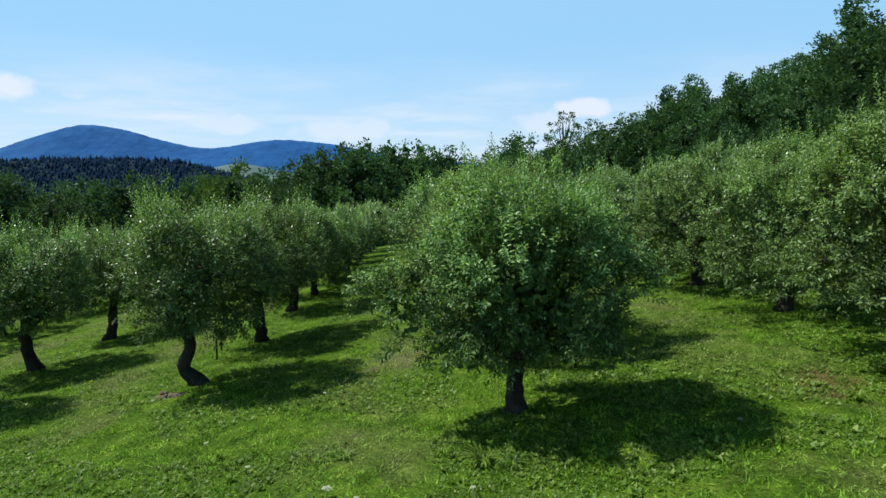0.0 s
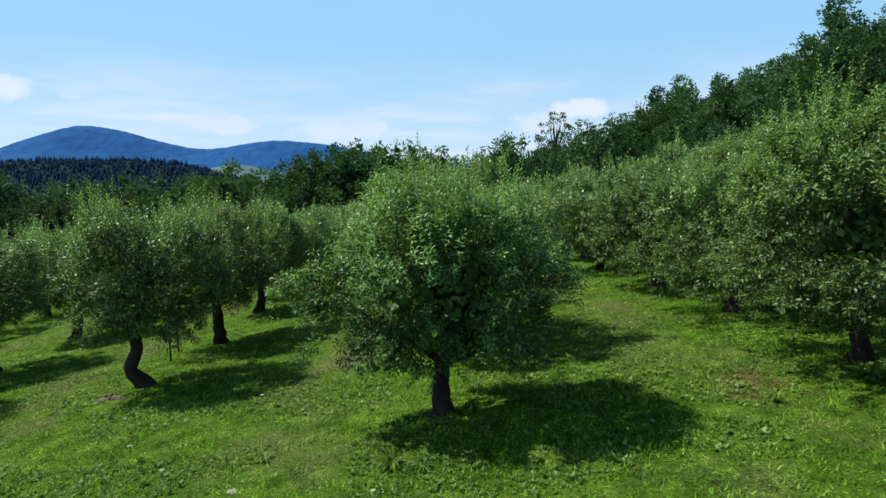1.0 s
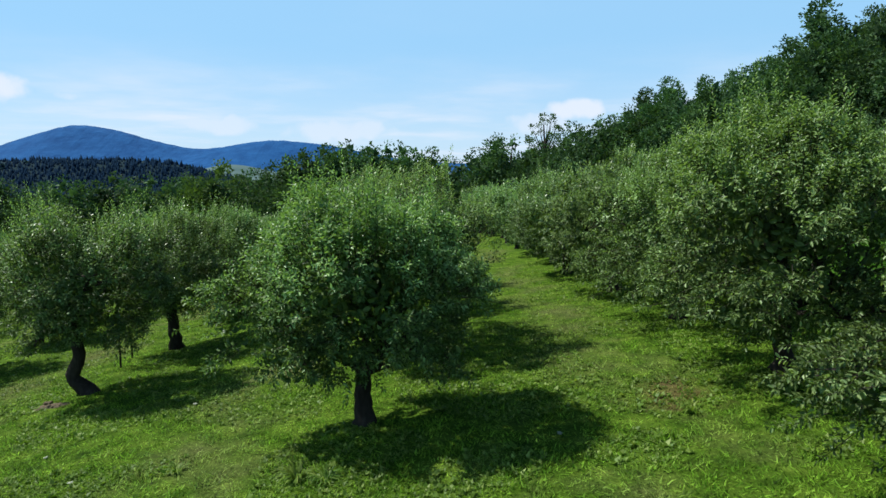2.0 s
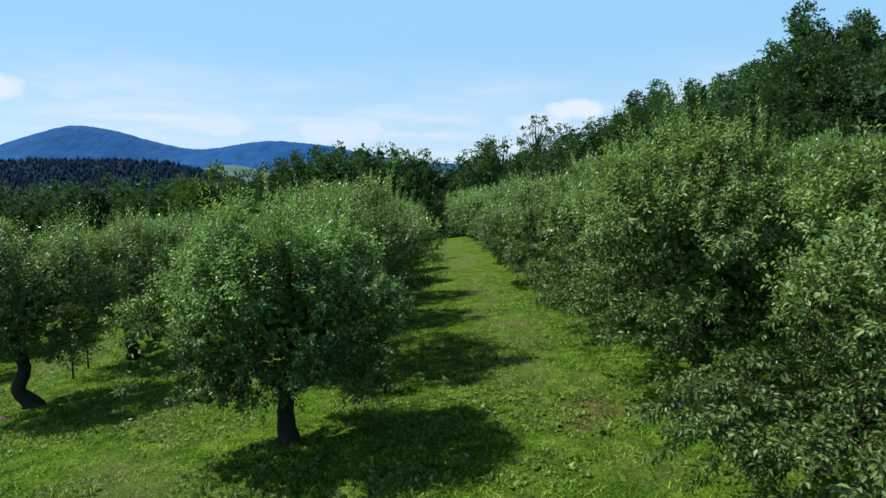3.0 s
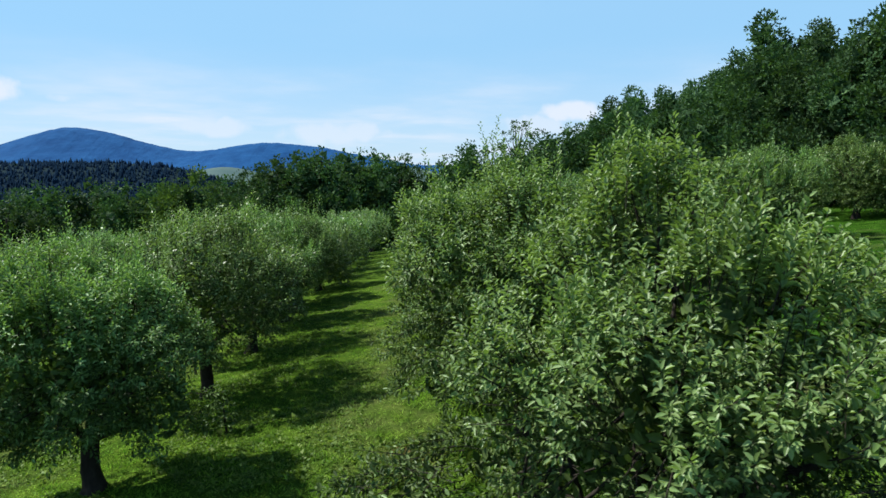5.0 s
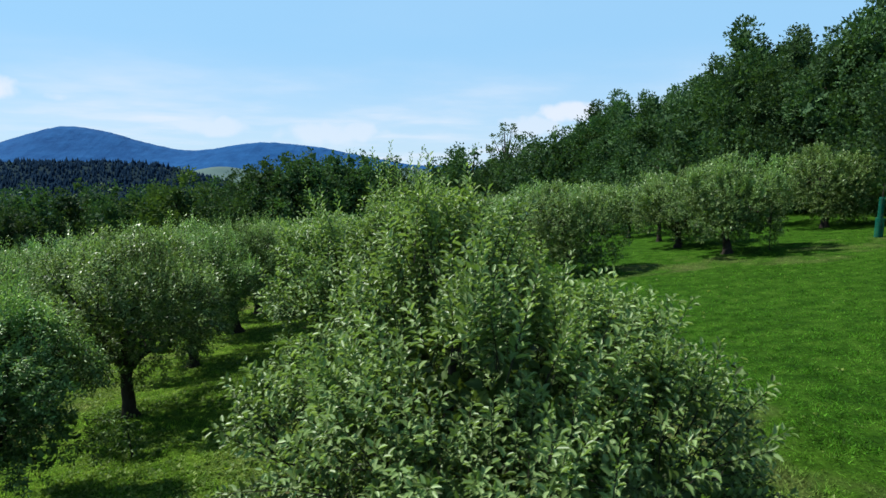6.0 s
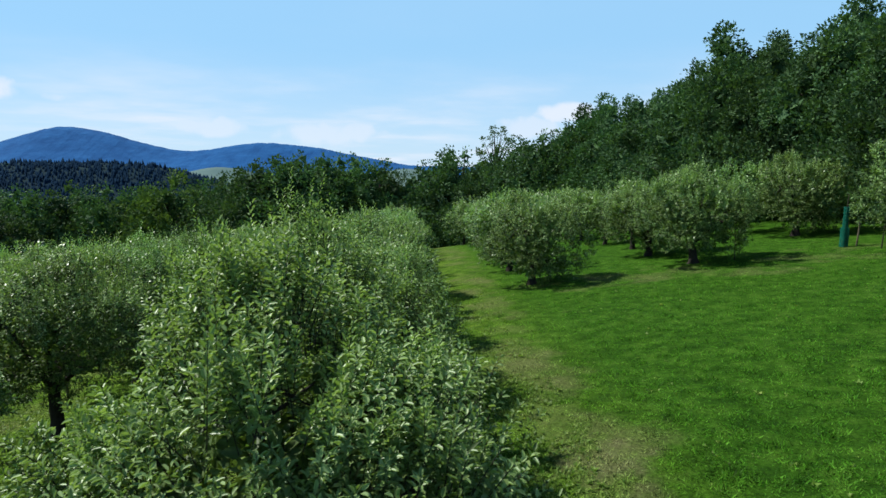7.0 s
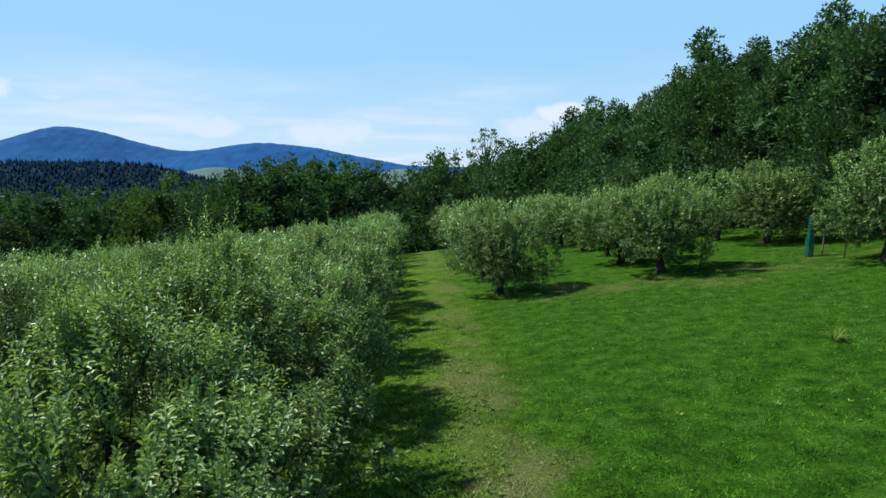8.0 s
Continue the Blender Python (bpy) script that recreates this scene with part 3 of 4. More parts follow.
NEAR = [apple_tree(16, 1800, 16, 0.072, False, 1.75, 0.40, 3.15, (0.05, 0.05), 0.80, 0.125, 0.0, 110, 0.62, 0.10, skirt=6, flare_out=0.82, cone=0.20, vase=0.12, fresh_lit_share=0.95, old=0.55),
        apple_tree(14, 1900, 17, 0.065, True, 1.66, 0.60, 3.15, (-0.12, 0.1), 0.85, 0.115, 0.0, 120, 0.62, 0.12, skirt=5, flare_out=0.82, cone=0.20, vase=0.12, fresh_lit_share=0.95, old=0.55)]
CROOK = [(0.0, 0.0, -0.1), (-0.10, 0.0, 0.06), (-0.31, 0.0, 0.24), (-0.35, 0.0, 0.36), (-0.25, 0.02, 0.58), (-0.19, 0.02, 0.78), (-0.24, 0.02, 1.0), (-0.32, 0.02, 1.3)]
BENT = apple_tree(13, 1650, 13, 0.076, False, 1.50, 1.14, 3.20, (-0.10, 0.0), 1.20, 0.130, 0.0, 170, 0.75, 0.0, (0.25, 0.0), CROOK, cone=-0.05, vase=0.2, fresh_lit_share=0.36)
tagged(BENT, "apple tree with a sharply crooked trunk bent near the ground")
LOW = apple_tree(18, 1800, 13, 0.074, False, 1.85, 0.86, 3.20, (-0.08, 0.05), 0.95, 0.125, 0.0, 150, 0.6, 0.02, cone=-0.08, vase=0.25, fresh_lit_share=0.7)
TALL = [apple_tree(15, 1600, 13, 0.076, False, 1.58, 1.02, 3.20, (0.20, 0.05), 1.05, 0.150, 0.03, 170, 0.75, 0.0, cone=-0.05, vase=0.2, fresh_lit_share=0.36),
        apple_tree(17, 1600, 13, 0.076, False, 1.56, 1.00, 3.15, (-0.22, 0.05), 1.02, 0.145, -0.05, 170, 0.75, 0.0, cone=-0.05, vase=0.2, fresh_lit_share=0.36)]
MID = [apple_tree(21, 1200, 12, 0.104, None, 1.92, 0.40, 3.05, (0.1, 0.1), 0.75, 0.15, 0.0, 120, 0.55, -0.04, cone=-0.06, vase=0.22, fresh_lit_share=0.5),
       apple_tree(22, 1200, 12, 0.104, None, 1.75, 0.78, 3.15, (-0.1, 0.0), 1.00, 0.14, 0.0, 120, 0.60, 0.0, cone=-0.06, vase=0.22, fresh_lit_share=0.4),
       apple_tree(23, 1200, 12, 0.104, None, 1.88, 0.36, 3.00, (0.05, 0.0), 0.70, 0.15, 0.0, 120, 0.55, -0.04, cone=-0.06, vase=0.22, fresh_lit_share=0.5)]
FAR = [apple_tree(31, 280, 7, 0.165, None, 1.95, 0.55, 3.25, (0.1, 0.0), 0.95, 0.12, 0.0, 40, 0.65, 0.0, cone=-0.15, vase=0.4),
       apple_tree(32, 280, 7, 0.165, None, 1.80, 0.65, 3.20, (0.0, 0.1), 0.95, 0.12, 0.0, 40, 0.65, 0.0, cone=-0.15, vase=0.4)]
used = set()


def settle(kind, m):
    """The first call places the thing itself, later ones a copy that shares its meshes."""
    if kind.name in used:
        return copy_thing(kind, m @ Matrix.Diagonal((*(1 / v for v in kind.scale), 1)))
    used.add(kind.name)
    kind.matrix_basis = m
    return kind


def plant(kind, x, y, turn, size=1.0, tall=1.0):
    m = stand(kind, x, y, turn, size, tall)
    return settle(kind, m)


# rows run ahead, about 5.6 m apart, with a tree every 3.65 m
plant(FRONT, 0.97, 7.70, 0)
plant(LOW, 1.10, 11.40, 140, 1.0)
plant(LOW, 0.78, 15.2, 260, 1.0)
plant(TALL[1], 0.72, 19.0, 80, 1.04)
plant(CORNER, 6.75, 4.25, 0, 1.0)
plant(NEAR[1], 6.65, 7.80, 60, 1.03)
plant(NEAR[0], 6.65, 11.40, 310, 1.03)
plant(BENT, -4.68, 11.15, 0, 1.0)
plant(TALL[1], -4.62, 14.70, 120, 1.03)
plant(TALL[0], -4.85, 18.70, 30, 0.97)
plant(TALL[0], -10.15, 14.35, 200, 0.99)
plant(TALL[1], -10.25, 17.80, 250, 1.02)
plant(TALL[0], -10.1, 10.70, 90, 1.0)


def row(x0, start, end, step=3.65, drift=-0.02, kinds=(0, 1, 2)):
    y = start
    while y < end:
        x = x0 + drift * (y - 8) + prng.uniform(-0.25, 0.25)
        kind = MID[kinds[prng.randrange(3)]] if y < 27 and abs(x - 5) < 17 else FAR[prng.randrange(2)]
        plant(kind, x, y + prng.uniform(-0.3, 0.3), prng.uniform(0, 360), prng.uniform(0.88, 1.08), prng.uniform(0.9, 1.08))
        y += step


row(0.75, 22.7, 56, kinds=(1, 1, 2))
row(6.60, 15.1, 56, kinds=(0, 2, 0))
row(-4.60, 22.4, 47)
row(-10.10, 21.5, 44)
row(-15.8, 14.4, 42)
row(-21.4, 18.0, 40)
plant(MID[2], 12.00, 22.9, 30, 1.02)
row(12.35, 27.2, 56, kinds=(0, 2, 0))
plant(MID[0], 18.30, 23.1, 100, 1.10)
row(18.6, 26.8, 50, kinds=(0, 2, 0))
plant(MID[2], 25.0, 27.6, 10, 1.10)
row(25.0, 31.2, 50)
plant(MID[2], 24.6, 19.8, 30, 1.15)


# ---- woodland ----
def wood_tree(seed, clumps, leaf, leafmat, airy=0.0, slim=0.36, bare=0.05, boughs=130, taper=0.36, name="woodland_tree"):
    """A broad-leaved tree one metre tall, to be scaled: trunk with limbs, and a crown of leaf sprays grouped in boughs."""
    rng = np.random.default_rng(seed)
    tree = new(name)
    zs = np.linspace(-0.02, 0.8, 7)
    p = np.stack([rng.normal(0, 0.008, 7), rng.normal(0, 0.008, 7), zs], 1)
    v, q, t3 = tube(p, 0.022 * (1.15 - zs), 8, 0.05, rng)
    vs, qs, ts, base = [v], [q], [t3], len(v)
    # several leaders of uneven height, each with its own boughs, make a stepped, ragged outline
    lead = 1 if airy > 0.5 else 5
    la = rng.uniform(0, 6.28) + np.arange(lead) * 2.39996
    lr = slim * np.r_[0.05, rng.uniform(0.38, 0.55, lead - 1)]
    lt = np.r_[1.0, rng.uniform(0.72, 0.95, lead - 1)]
    own = rng.integers(0, lead, boughs)
    u = rng.permutation((np.arange(boughs) + rng.uniform(0, 1, boughs)) / boughs)
    rel = u**0.85 * 0.96
    z = (bare + 0.04) + (lt[own] - bare - 0.04) * rel
    wide = (slim if lead == 1 else slim * 0.70) * np.clip(np.sin(np.clip(rel * 0.86 + 0.16, 0, 1) * np.pi) ** 0.5, 0.05, 1) * (1 - taper * rel)
    a = rng.uniform(0, 6.28, boughs)
    r = wide * rng.uniform(0.35, 1.0, boughs) ** 0.5
    r = np.where(rel > 0.84, r * 0.6, r)
    cp = np.stack([np.cos(a) * r + np.cos(la[own]) * lr[own], np.sin(a) * r + np.sin(la[own]) * lr[own], z], 1)
    br = rng.uniform(0.050, 0.095, boughs) * (slim / 0.36) ** 0.5 * (1 - 0.55 * airy) * (1.1 - 0.40 * rel)
    for i in range(0, boughs, 4 if airy < 0.5 else 1):
        o = np.array([0, 0, min(z[i] * 0.75, 0.78)])
        s = np.linspace(0, 1, 5)[:, None]
        v, q, t3 = tube(o + (cp[i] - o) * s, 0.007 * (1.1 - s[:, 0]), 5)
        vs.append(v), qs.append(q + base), ts.append(t3 + base)
        base += len(v)
    part("trunk", mesh_arrays("trunk", np.concatenate(vs), [np.concatenate(qs), np.concatenate(ts)], [BARK], smooth=True), tree)
    total = clumps * (4 if airy < 0.5 else 1)
    which = rng.choice(boughs, total, p=br**2 / (br**2).sum())
    side = unit(cp * np.array([1, 1, 0]))[which]
    d = unit(rng.normal(size=(total, 3)) + side * 0.4 + np.array([0, 0, 0.5]))
    pos = cp[which] + d * (br[which] * rng.uniform(0.45, 1.2, total))[:, None] * np.array([1.05, 1.05, 1.0])
    near = np.full(total, 9.0)
    for j in range(boughs):
        far_from = np.linalg.norm(pos - cp[j], axis=1) / br[j]
        far_from[which == j] = 9
        near = np.minimum(near, far_from)
    gap = np.array([noise.noise(Vector(q * 8.0) + Vector((seed * 1.7, 0, 0))) for q in pos])
    ok = ((near > 0.75) & (gap > -0.34)) | (airy > 0.5)
    pos, d, side = pos[ok][:clumps], d[ok][:clumps], side[ok][:clumps]
    clumps = len(pos)
    axis = unit(d * 0.7 + side * 0.5 + np.array([0, 0, 0.3]) + rng.normal(0, 0.45, d.shape))
    normal = unit(d * 0.6 + side * 0.25 + np.array([0, 0, 0.45]) + rng.normal(0, 0.6, d.shape))
    size = leaf * rng.uniform(0.6, 1.25, clumps)
    if airy < 0.5:
        # broad shaded sprays deep inside keep the crown closed
        inner = rng.integers(0, boughs, 1500)
        cd = unit(rng.normal(size=(1500, 3)))
        pos = np.concatenate([pos, cp[inner] * np.array([0.80, 0.80, 0.96]) + cd * 0.025])
        axis, normal = np.concatenate([axis, unit(np.cross(cd, rng.normal(size=cd.shape)))]), np.concatenate([normal, cd])
        size = np.r_[size, rng.uniform(0.040, 0.065, 1500)]
    lv, lf = leaf_arrays(pos, axis, normal, size, size * rng.uniform(0.6, 0.95, len(size)), 0.3, None)
    part("crown", mesh_arrays("crown", lv, [lf], [leafmat]), tree)
    return tree


EDGE = "tall dark green broad-leaved tree at the wood's edge"
WOODS = [tagged(wood_tree(101, 20000, 0.0156, WOOD_LEAF, 0, 0.42), EDGE, "tree", "wood edge"),
         tagged(wood_tree(102, 20000, 0.0156, WOOD_LEAF, 0, 0.34), EDGE, "tree", "wood edge"),
         tagged(wood_tree(103, 10500, 0.0198, WOOD_LEAF, 0, 0.60, 0.0, 110, 0.12), "broad dark woodland tree in dense leaf", "tree", "wood edge")]
PALE = tagged(wood_tree(104, 8000, 0.024, WOOD_LEAF_PALE, 0, 0.50, 0.0, 100, 0.05), "round paler green tree standing in the wood", "tree", "wood edge")
AIRY = tagged(wood_tree(105, 2800, 0.013, WOOD_LEAF_PALE, 0.8, 0.20, 0.30, 44, 0.0), "thin airy tree with sparse foliage", "tree", "wood edge")


def wood(kind, x, y, top, turn=None):
    h = (top - hz(x, y)) * 0.99
    turn = prng.uniform(0, 360) if turn is None else turn
    m = Matrix.Translation((x, y, hz(x, y) - 0.1)) @ Matrix.Rotation(radians(turn), 4, "Z") @ Matrix.Diagonal((h, h, h, 1))
    return settle(kind, m)


wood(WOODS[2], -84.7, 110, 3.1)
wood(WOODS[2], -80.0, 112, 2.9)
wood(WOODS[2], -68.0, 105, -1.2)
wood(WOODS[2], -70.0, 118, 1.8)
wood(WOODS[2], -63.8, 122, 2.2)
wood(WOODS[2], -53.4, 118, 2.3)
wood(WOODS[2], -50.8, 125, 2.0)
wood(PALE, -38.9, 112, 4.2)
wood(WOODS[2], -31.9, 120, 2.0)
wood(WOODS[2], -40.0, 130, 1.3)
wood(WOODS[2], -20.1, 96, 3.3)
wood(WOODS[2], -14.5, 98, 6.6)
wood(WOODS[2], -9.1, 99, 7.2)
wood(WOODS[2], -3.9, 99, 7.4)
wood(WOODS[2], 0.5, 97, 5.7)
wood(WOODS[2], 5.0, 104, 2.2)
wood(WOODS[2], 7.2, 95, 2.6)
wood(WOODS[2], 12.0, 94, 8.5)
wood(AIRY, 18.3, 92, 11.4)
wood(WOODS[2], 15.2, 88, 5.4)
wood(WOODS[2], 20.7, 84, 8.4)
wood(WOODS[2], 22.7, 78, 10.0)
wood(WOODS[2], 25.6, 74, 10.9)
wood(WOODS[1], 28.3, 69, 13.0)
wood(WOODS[0], 28.8, 62, 11.0)
wood(WOODS[0], 31.2, 60, 12.3)
wood(WOODS[0], 31.3, 54, 12.9)
wood(WOODS[1], 29.3, 44, 14.8)
wood(WOODS[0], 31.1, 42, 13.1)
wood(WOODS[0], 31.3, 39, 11.9)
wood(WOODS[0], 29.8, 58, 12.2)
wood(WOODS[1], 30.2, 40, 12.9)
wood(WOODS[0], 30.9, 37, 11.7)
wood(WOODS[1], 31.1, 34, 14.2)
wood(WOODS[0], 30.3, 30, 12.7)
wood(WOODS[1], 29.8, 27, 12.9)
wood(WOODS[0], 30.2, 25, 11.9)
wood(WOODS[2], 26.4, 46, 9.7)
wood(WOODS[2], 29.0, 40, 9.9)
wood(WOODS[2], 30.7, 36, 8.8)
wood(WOODS[2], 27.7, 70, 10.4)
wood(WOODS[2], 24.9, 82, 9.4)
wood(WOODS[2], 31.3, 32, 8.7)
wood(WOODS[2], -34.5, 113, 2.6)
wood(WOODS[2], -28.5, 108, 2.8)
wood(WOODS[2], -25.5, 109, 4.0)
wood(WOODS[2], -21.5, 104, 6.4)
wood(WOODS[2], -17.0, 100, 7.0)
wood(WOODS[2], -12.0, 99, 7.7)
wood(WOODS[2], -6.5, 98, 7.6)
wood(WOODS[2], 13.6, 95, 8.4)
wood(WOODS[1], 26.8, 72, 12.0)
wood(WOODS[0], 32.0, 57, 13.4)
wood(WOODS[1], 32.0, 43, 14.2)



# ---- distance ----
def ridge(name, y, x0, x1, profile, base, depth, mat, label, step):
    """A long hill seen across the valley: a crest with slopes before and behind it."""
    xs = np.arange(x0, x1 + step, step)
    crest = np.array([profile(x) for x in xs])
    rows, rel = [], [(-depth, 0.0), (-depth * 0.7, 0.22), (-depth * 0.4, 0.6), (-depth * 0.15, 0.9), (0, 1.0), (depth * 0.4, 0.7), (depth, 0.0)]
    for off, k in rel:
        wob = np.array([noise.noise(Vector((x * 0.004, off * 0.01, 3.0))) for x in xs])
        rows.append(np.stack([xs, np.full(len(xs), y + off), base + (crest - base) * k + wob * (crest - base) * 0.12 * (1 - abs(2 * k - 1))], 1))
    v = np.concatenate(rows)
    n = len(xs)
    i, j = np.meshgrid(np.arange(n - 1), np.arange(len(rel) - 1))
    b = (j * n + i).ravel()
    me = mesh_arrays(name, v, [np.stack([b, b + 1, b + n + 1, b + n], 1)], [mat], smooth=True)
    return tagged(new(name, me), label, "hill", kind="structure")


def mountain(x):
    lobes = ((219, -2327, 543), (56, -1840, 478), (122, -1099, 388), (79, -617, 397))
    rough = 6 * noise.noise(Vector((x * 0.005, 0, 0))) + 3.5 * noise.noise(Vector((x * 0.02, 5, 0))) + 3.0 * noise.noise(Vector((x * 0.09, 9, 0)))
    return max(sum(h * math.exp(-((x - c) / w) ** 2) for h, c, w in lobes), 4) + rough


ridge("hill", 3900, -4200, 1800, mountain, -50, 600, HILL_HAZED, "wooded mountain ridge far across the valley, painted blue for haze", 8)


# wooded spur with spruces in the middle distance, and a pale field below the hills
def spur(x):
    shoulder = 34 / (1 + math.exp((x + 130) / 45))
    return -50 + shoulder + 21 / (1 + math.exp((x + 262) / 24)) + 3.0 * math.sin(x * 0.013 + 0.6)


ridge("spur", 720, -1300, 200, spur, -50, 120, FAR_SLOPE_HAZED, "dark wooded spur across the valley", 12)
ridge("field_slope", 1900, -1500, 300, lambda x: -46 + 46 * math.exp(-((x + 640) / 150) ** 2) + 44 * math.exp(-((x + 60) / 120) ** 2), -50, 350, FIELD_HAZED, "pale sunlit field on a far slope, greyed by painted haze", 25)


def conifers():
    rng = np.random.default_rng(55)
    vs, fs, base = [], [], 0
    for i in range(9000):
        x = rng.uniform(-900, -225)
        y = 720 + rng.uniform(-100, 30)
        k = np.interp((720 - y) / 120, [-0.4, 0.0, 0.15, 0.4, 0.7, 1.0], [0.7, 1.0, 0.9, 0.6, 0.22, 0.0])
        z = -50 + (spur(x) + 50) * k - 2.5
        h = rng.uniform(4.0, 7) + 3.5 * rng.uniform(0, 1) ** 3
        for lo, hi, r in ((0.0, 0.7, 0.34), (0.4, 1.0, 0.20)):
            a = np.arange(5) / 5 * 2 * np.pi + rng.uniform(0, 1)
            rr = r * h * rng.uniform(0.8, 1.15, 5)
            ring = np.stack([x + np.cos(a) * rr, y + np.sin(a) * rr, np.full(5, z + lo * h) + rng.uniform(-0.5, 0.5, 5)], 1)
            vs.append(np.concatenate([ring, [[x, y, z + hi * h]]]))
            k5 = np.arange(5)
            fs.append(np.stack([k5, (k5 + 1) % 5, np.full(5, 5)], 1) + base)
            base += 6
    me = mesh_arrays("spruce_wood", np.concatenate(vs), [np.concatenate(fs)], [SPRUCE_HAZED])
    tagged(new("spruce_wood", me), "dark spruce wood on a distant spur, its blue tint painted haze", "forest", kind="stuff")


conifers()


def far_woods():
    """Broad-leaved woods filling the valley between the orchard and the spur."""
    rng = np.random.default_rng(56)
    n = 760
    y = rng.uniform(190, 560, n)
    x = rng.uniform(-0.95, 0.02, n) * y
    z = height(x, y)
    top = rng.uniform(9, 17, n) + np.where(y > 350, 12, 0)
    # broad-leaved trees on the flanks of the spur
    flank = np.arange(n) >= 420
    m = int(flank.sum())
    x[flank] = np.where(rng.uniform(0, 1, m) < 0.45, rng.uniform(-780, -455, m), rng.uniform(-290, -40, m))
    y[flank] = rng.uniform(612, 715, m)
    lift = np.interp((720 - y[flank]) / 120, [0.0, 0.15, 0.4, 0.7, 1.0], [1.0, 0.9, 0.6, 0.22, 0.0])
    z[flank] = -50 + (np.array([spur(q) for q in x[flank]]) + 50) * lift - 2
    top[flank] = rng.uniform(6, 10, m)
    per = 48
    w = np.repeat(np.arange(n), per)
    d = unit(rng.normal(size=(n * per, 3)))
    d[:, 2] = np.abs(d[:, 2])
    half = np.stack([top * 0.5, top * 0.5, top], 1)
    pos = np.stack([x, y, z], 1)[w] + d * half[w] * rng.uniform(0.75, 1.0, n * per)[:, None]
    normal = unit(d + rng.normal(0, 0.35, d.shape))
    axis = unit(np.cross(normal, rng.normal(size=d.shape)))
    size = top[w] * rng.uniform(0.18, 0.32, n * per)
    v, f = leaf_arrays(pos, axis, normal, size, size * 0.8, 0.25, False)
    me = mesh_arrays("valley_wood", v, [f], [HAZED_FAR_LEAF])
    tagged(new("valley_wood", me), "green broad-leaved woods in the valley, coloured bluish to show haze", "forest", kind="stuff")


far_woods()


# ---- grass and weeds ----
def scatter(rng, n, x0, x1, y0, y1, fade):
    x = rng.uniform(x0, x1, n)
    y = y0 - fade * np.log(1 - rng.uniform(0, 1, n) * (1 - math.exp(-(y1 - y0) / fade)))
    return x, y


def grass():
    rng = np.random.default_rng(61)
    n = 500000
    x, y = scatter(rng, n, -13, 25, 4.2, 27, 8.0)
    tuft = np.array([0.55 + noise.noise(Vector((a * 2.3, b * 2.3, 0))) + 0.7 * noise.noise(Vector((a * 7, b * 7, 5))) for a, b in zip(x[::8], y[::8])]).repeat(8)[:n].clip(0.2, 1.5)
    x, y = np.repeat(x[::8], 8)[:n], np.repeat(y[::8], 8)[:n]
    x = x + rng.normal(0, 0.06, n)
    y = y + rng.normal(0, 0.06, n)
    base = np.stack([x, y, height(x, y) - 0.005], 1)
    a = rng.uniform(0, 6.28, n)
    side = np.stack([np.cos(a), np.sin(a), np.zeros(n)], 1)
    h = rng.uniform(0.02, 0.075, n) * tuft
    tip = base + np.stack([rng.normal(0, 0.042, n), rng.normal(0, 0.042, n), h], 1)
    wd = (rng.uniform(0.006, 0.014, n))[:, None]
    v = np.stack([base - side * wd, base + side * wd, tip], 1).reshape(-1, 3)
    f = np.arange(n * 3).reshape(-1, 3)
    tagged(new("grass", mesh_arrays("grass", v, [f], [BLADE])), "short bright green grass blades in uneven tufts", "grass", kind="stuff")


grass()


def weeds():
    rng = np.random.default_rng(62)
    n = 84000
    x, y = scatter(rng, n, -12, 22, 4.2, 22, 7.5)
    ok = np.array([noise.noise(Vector((a * 0.7, b * 0.7, 4.0))) for a, b in zip(x, y)]) > -0.08
    ok &= (x < 10.3) | (rng.uniform(0, 1, n) < 0.03)
    x, y = x[ok], y[ok]
    n = len(x)
    per = 5
    w = np.repeat(np.arange(n), per)
    a = np.tile(np.arange(per) / per * 2 * np.pi, n) + rng.uniform(0, 6.28, n)[w] + rng.normal(0, 0.3, n * per)
    size = (rng.gamma(4, 0.0076, n).clip(0.015, 0.08))[w] * rng.uniform(0.7, 1.2, n * per)
    pos = np.stack([x, y, height(x, y) + 0.015], 1)[w] + rng.normal(0, 0.015, (n * per, 3)) * np.array([1, 1, 0.4])
    axis = np.stack([np.cos(a), np.sin(a), rng.uniform(0.1, 0.9, n * per)], 1)
    normal = unit(np.array([0, 0, 1.0]) + rng.normal(0, 0.25, (n * per, 3)))
    v, f = leaf_arrays(pos, axis, normal, size, size * rng.uniform(0.5, 0.8, n * per), 0.2, None)
    tagged(new("weeds", mesh_arrays("weeds", v, [f], [WEED])), "low clover, plantain and dandelion leaves in the grass", "weeds", kind="stuff")


weeds()


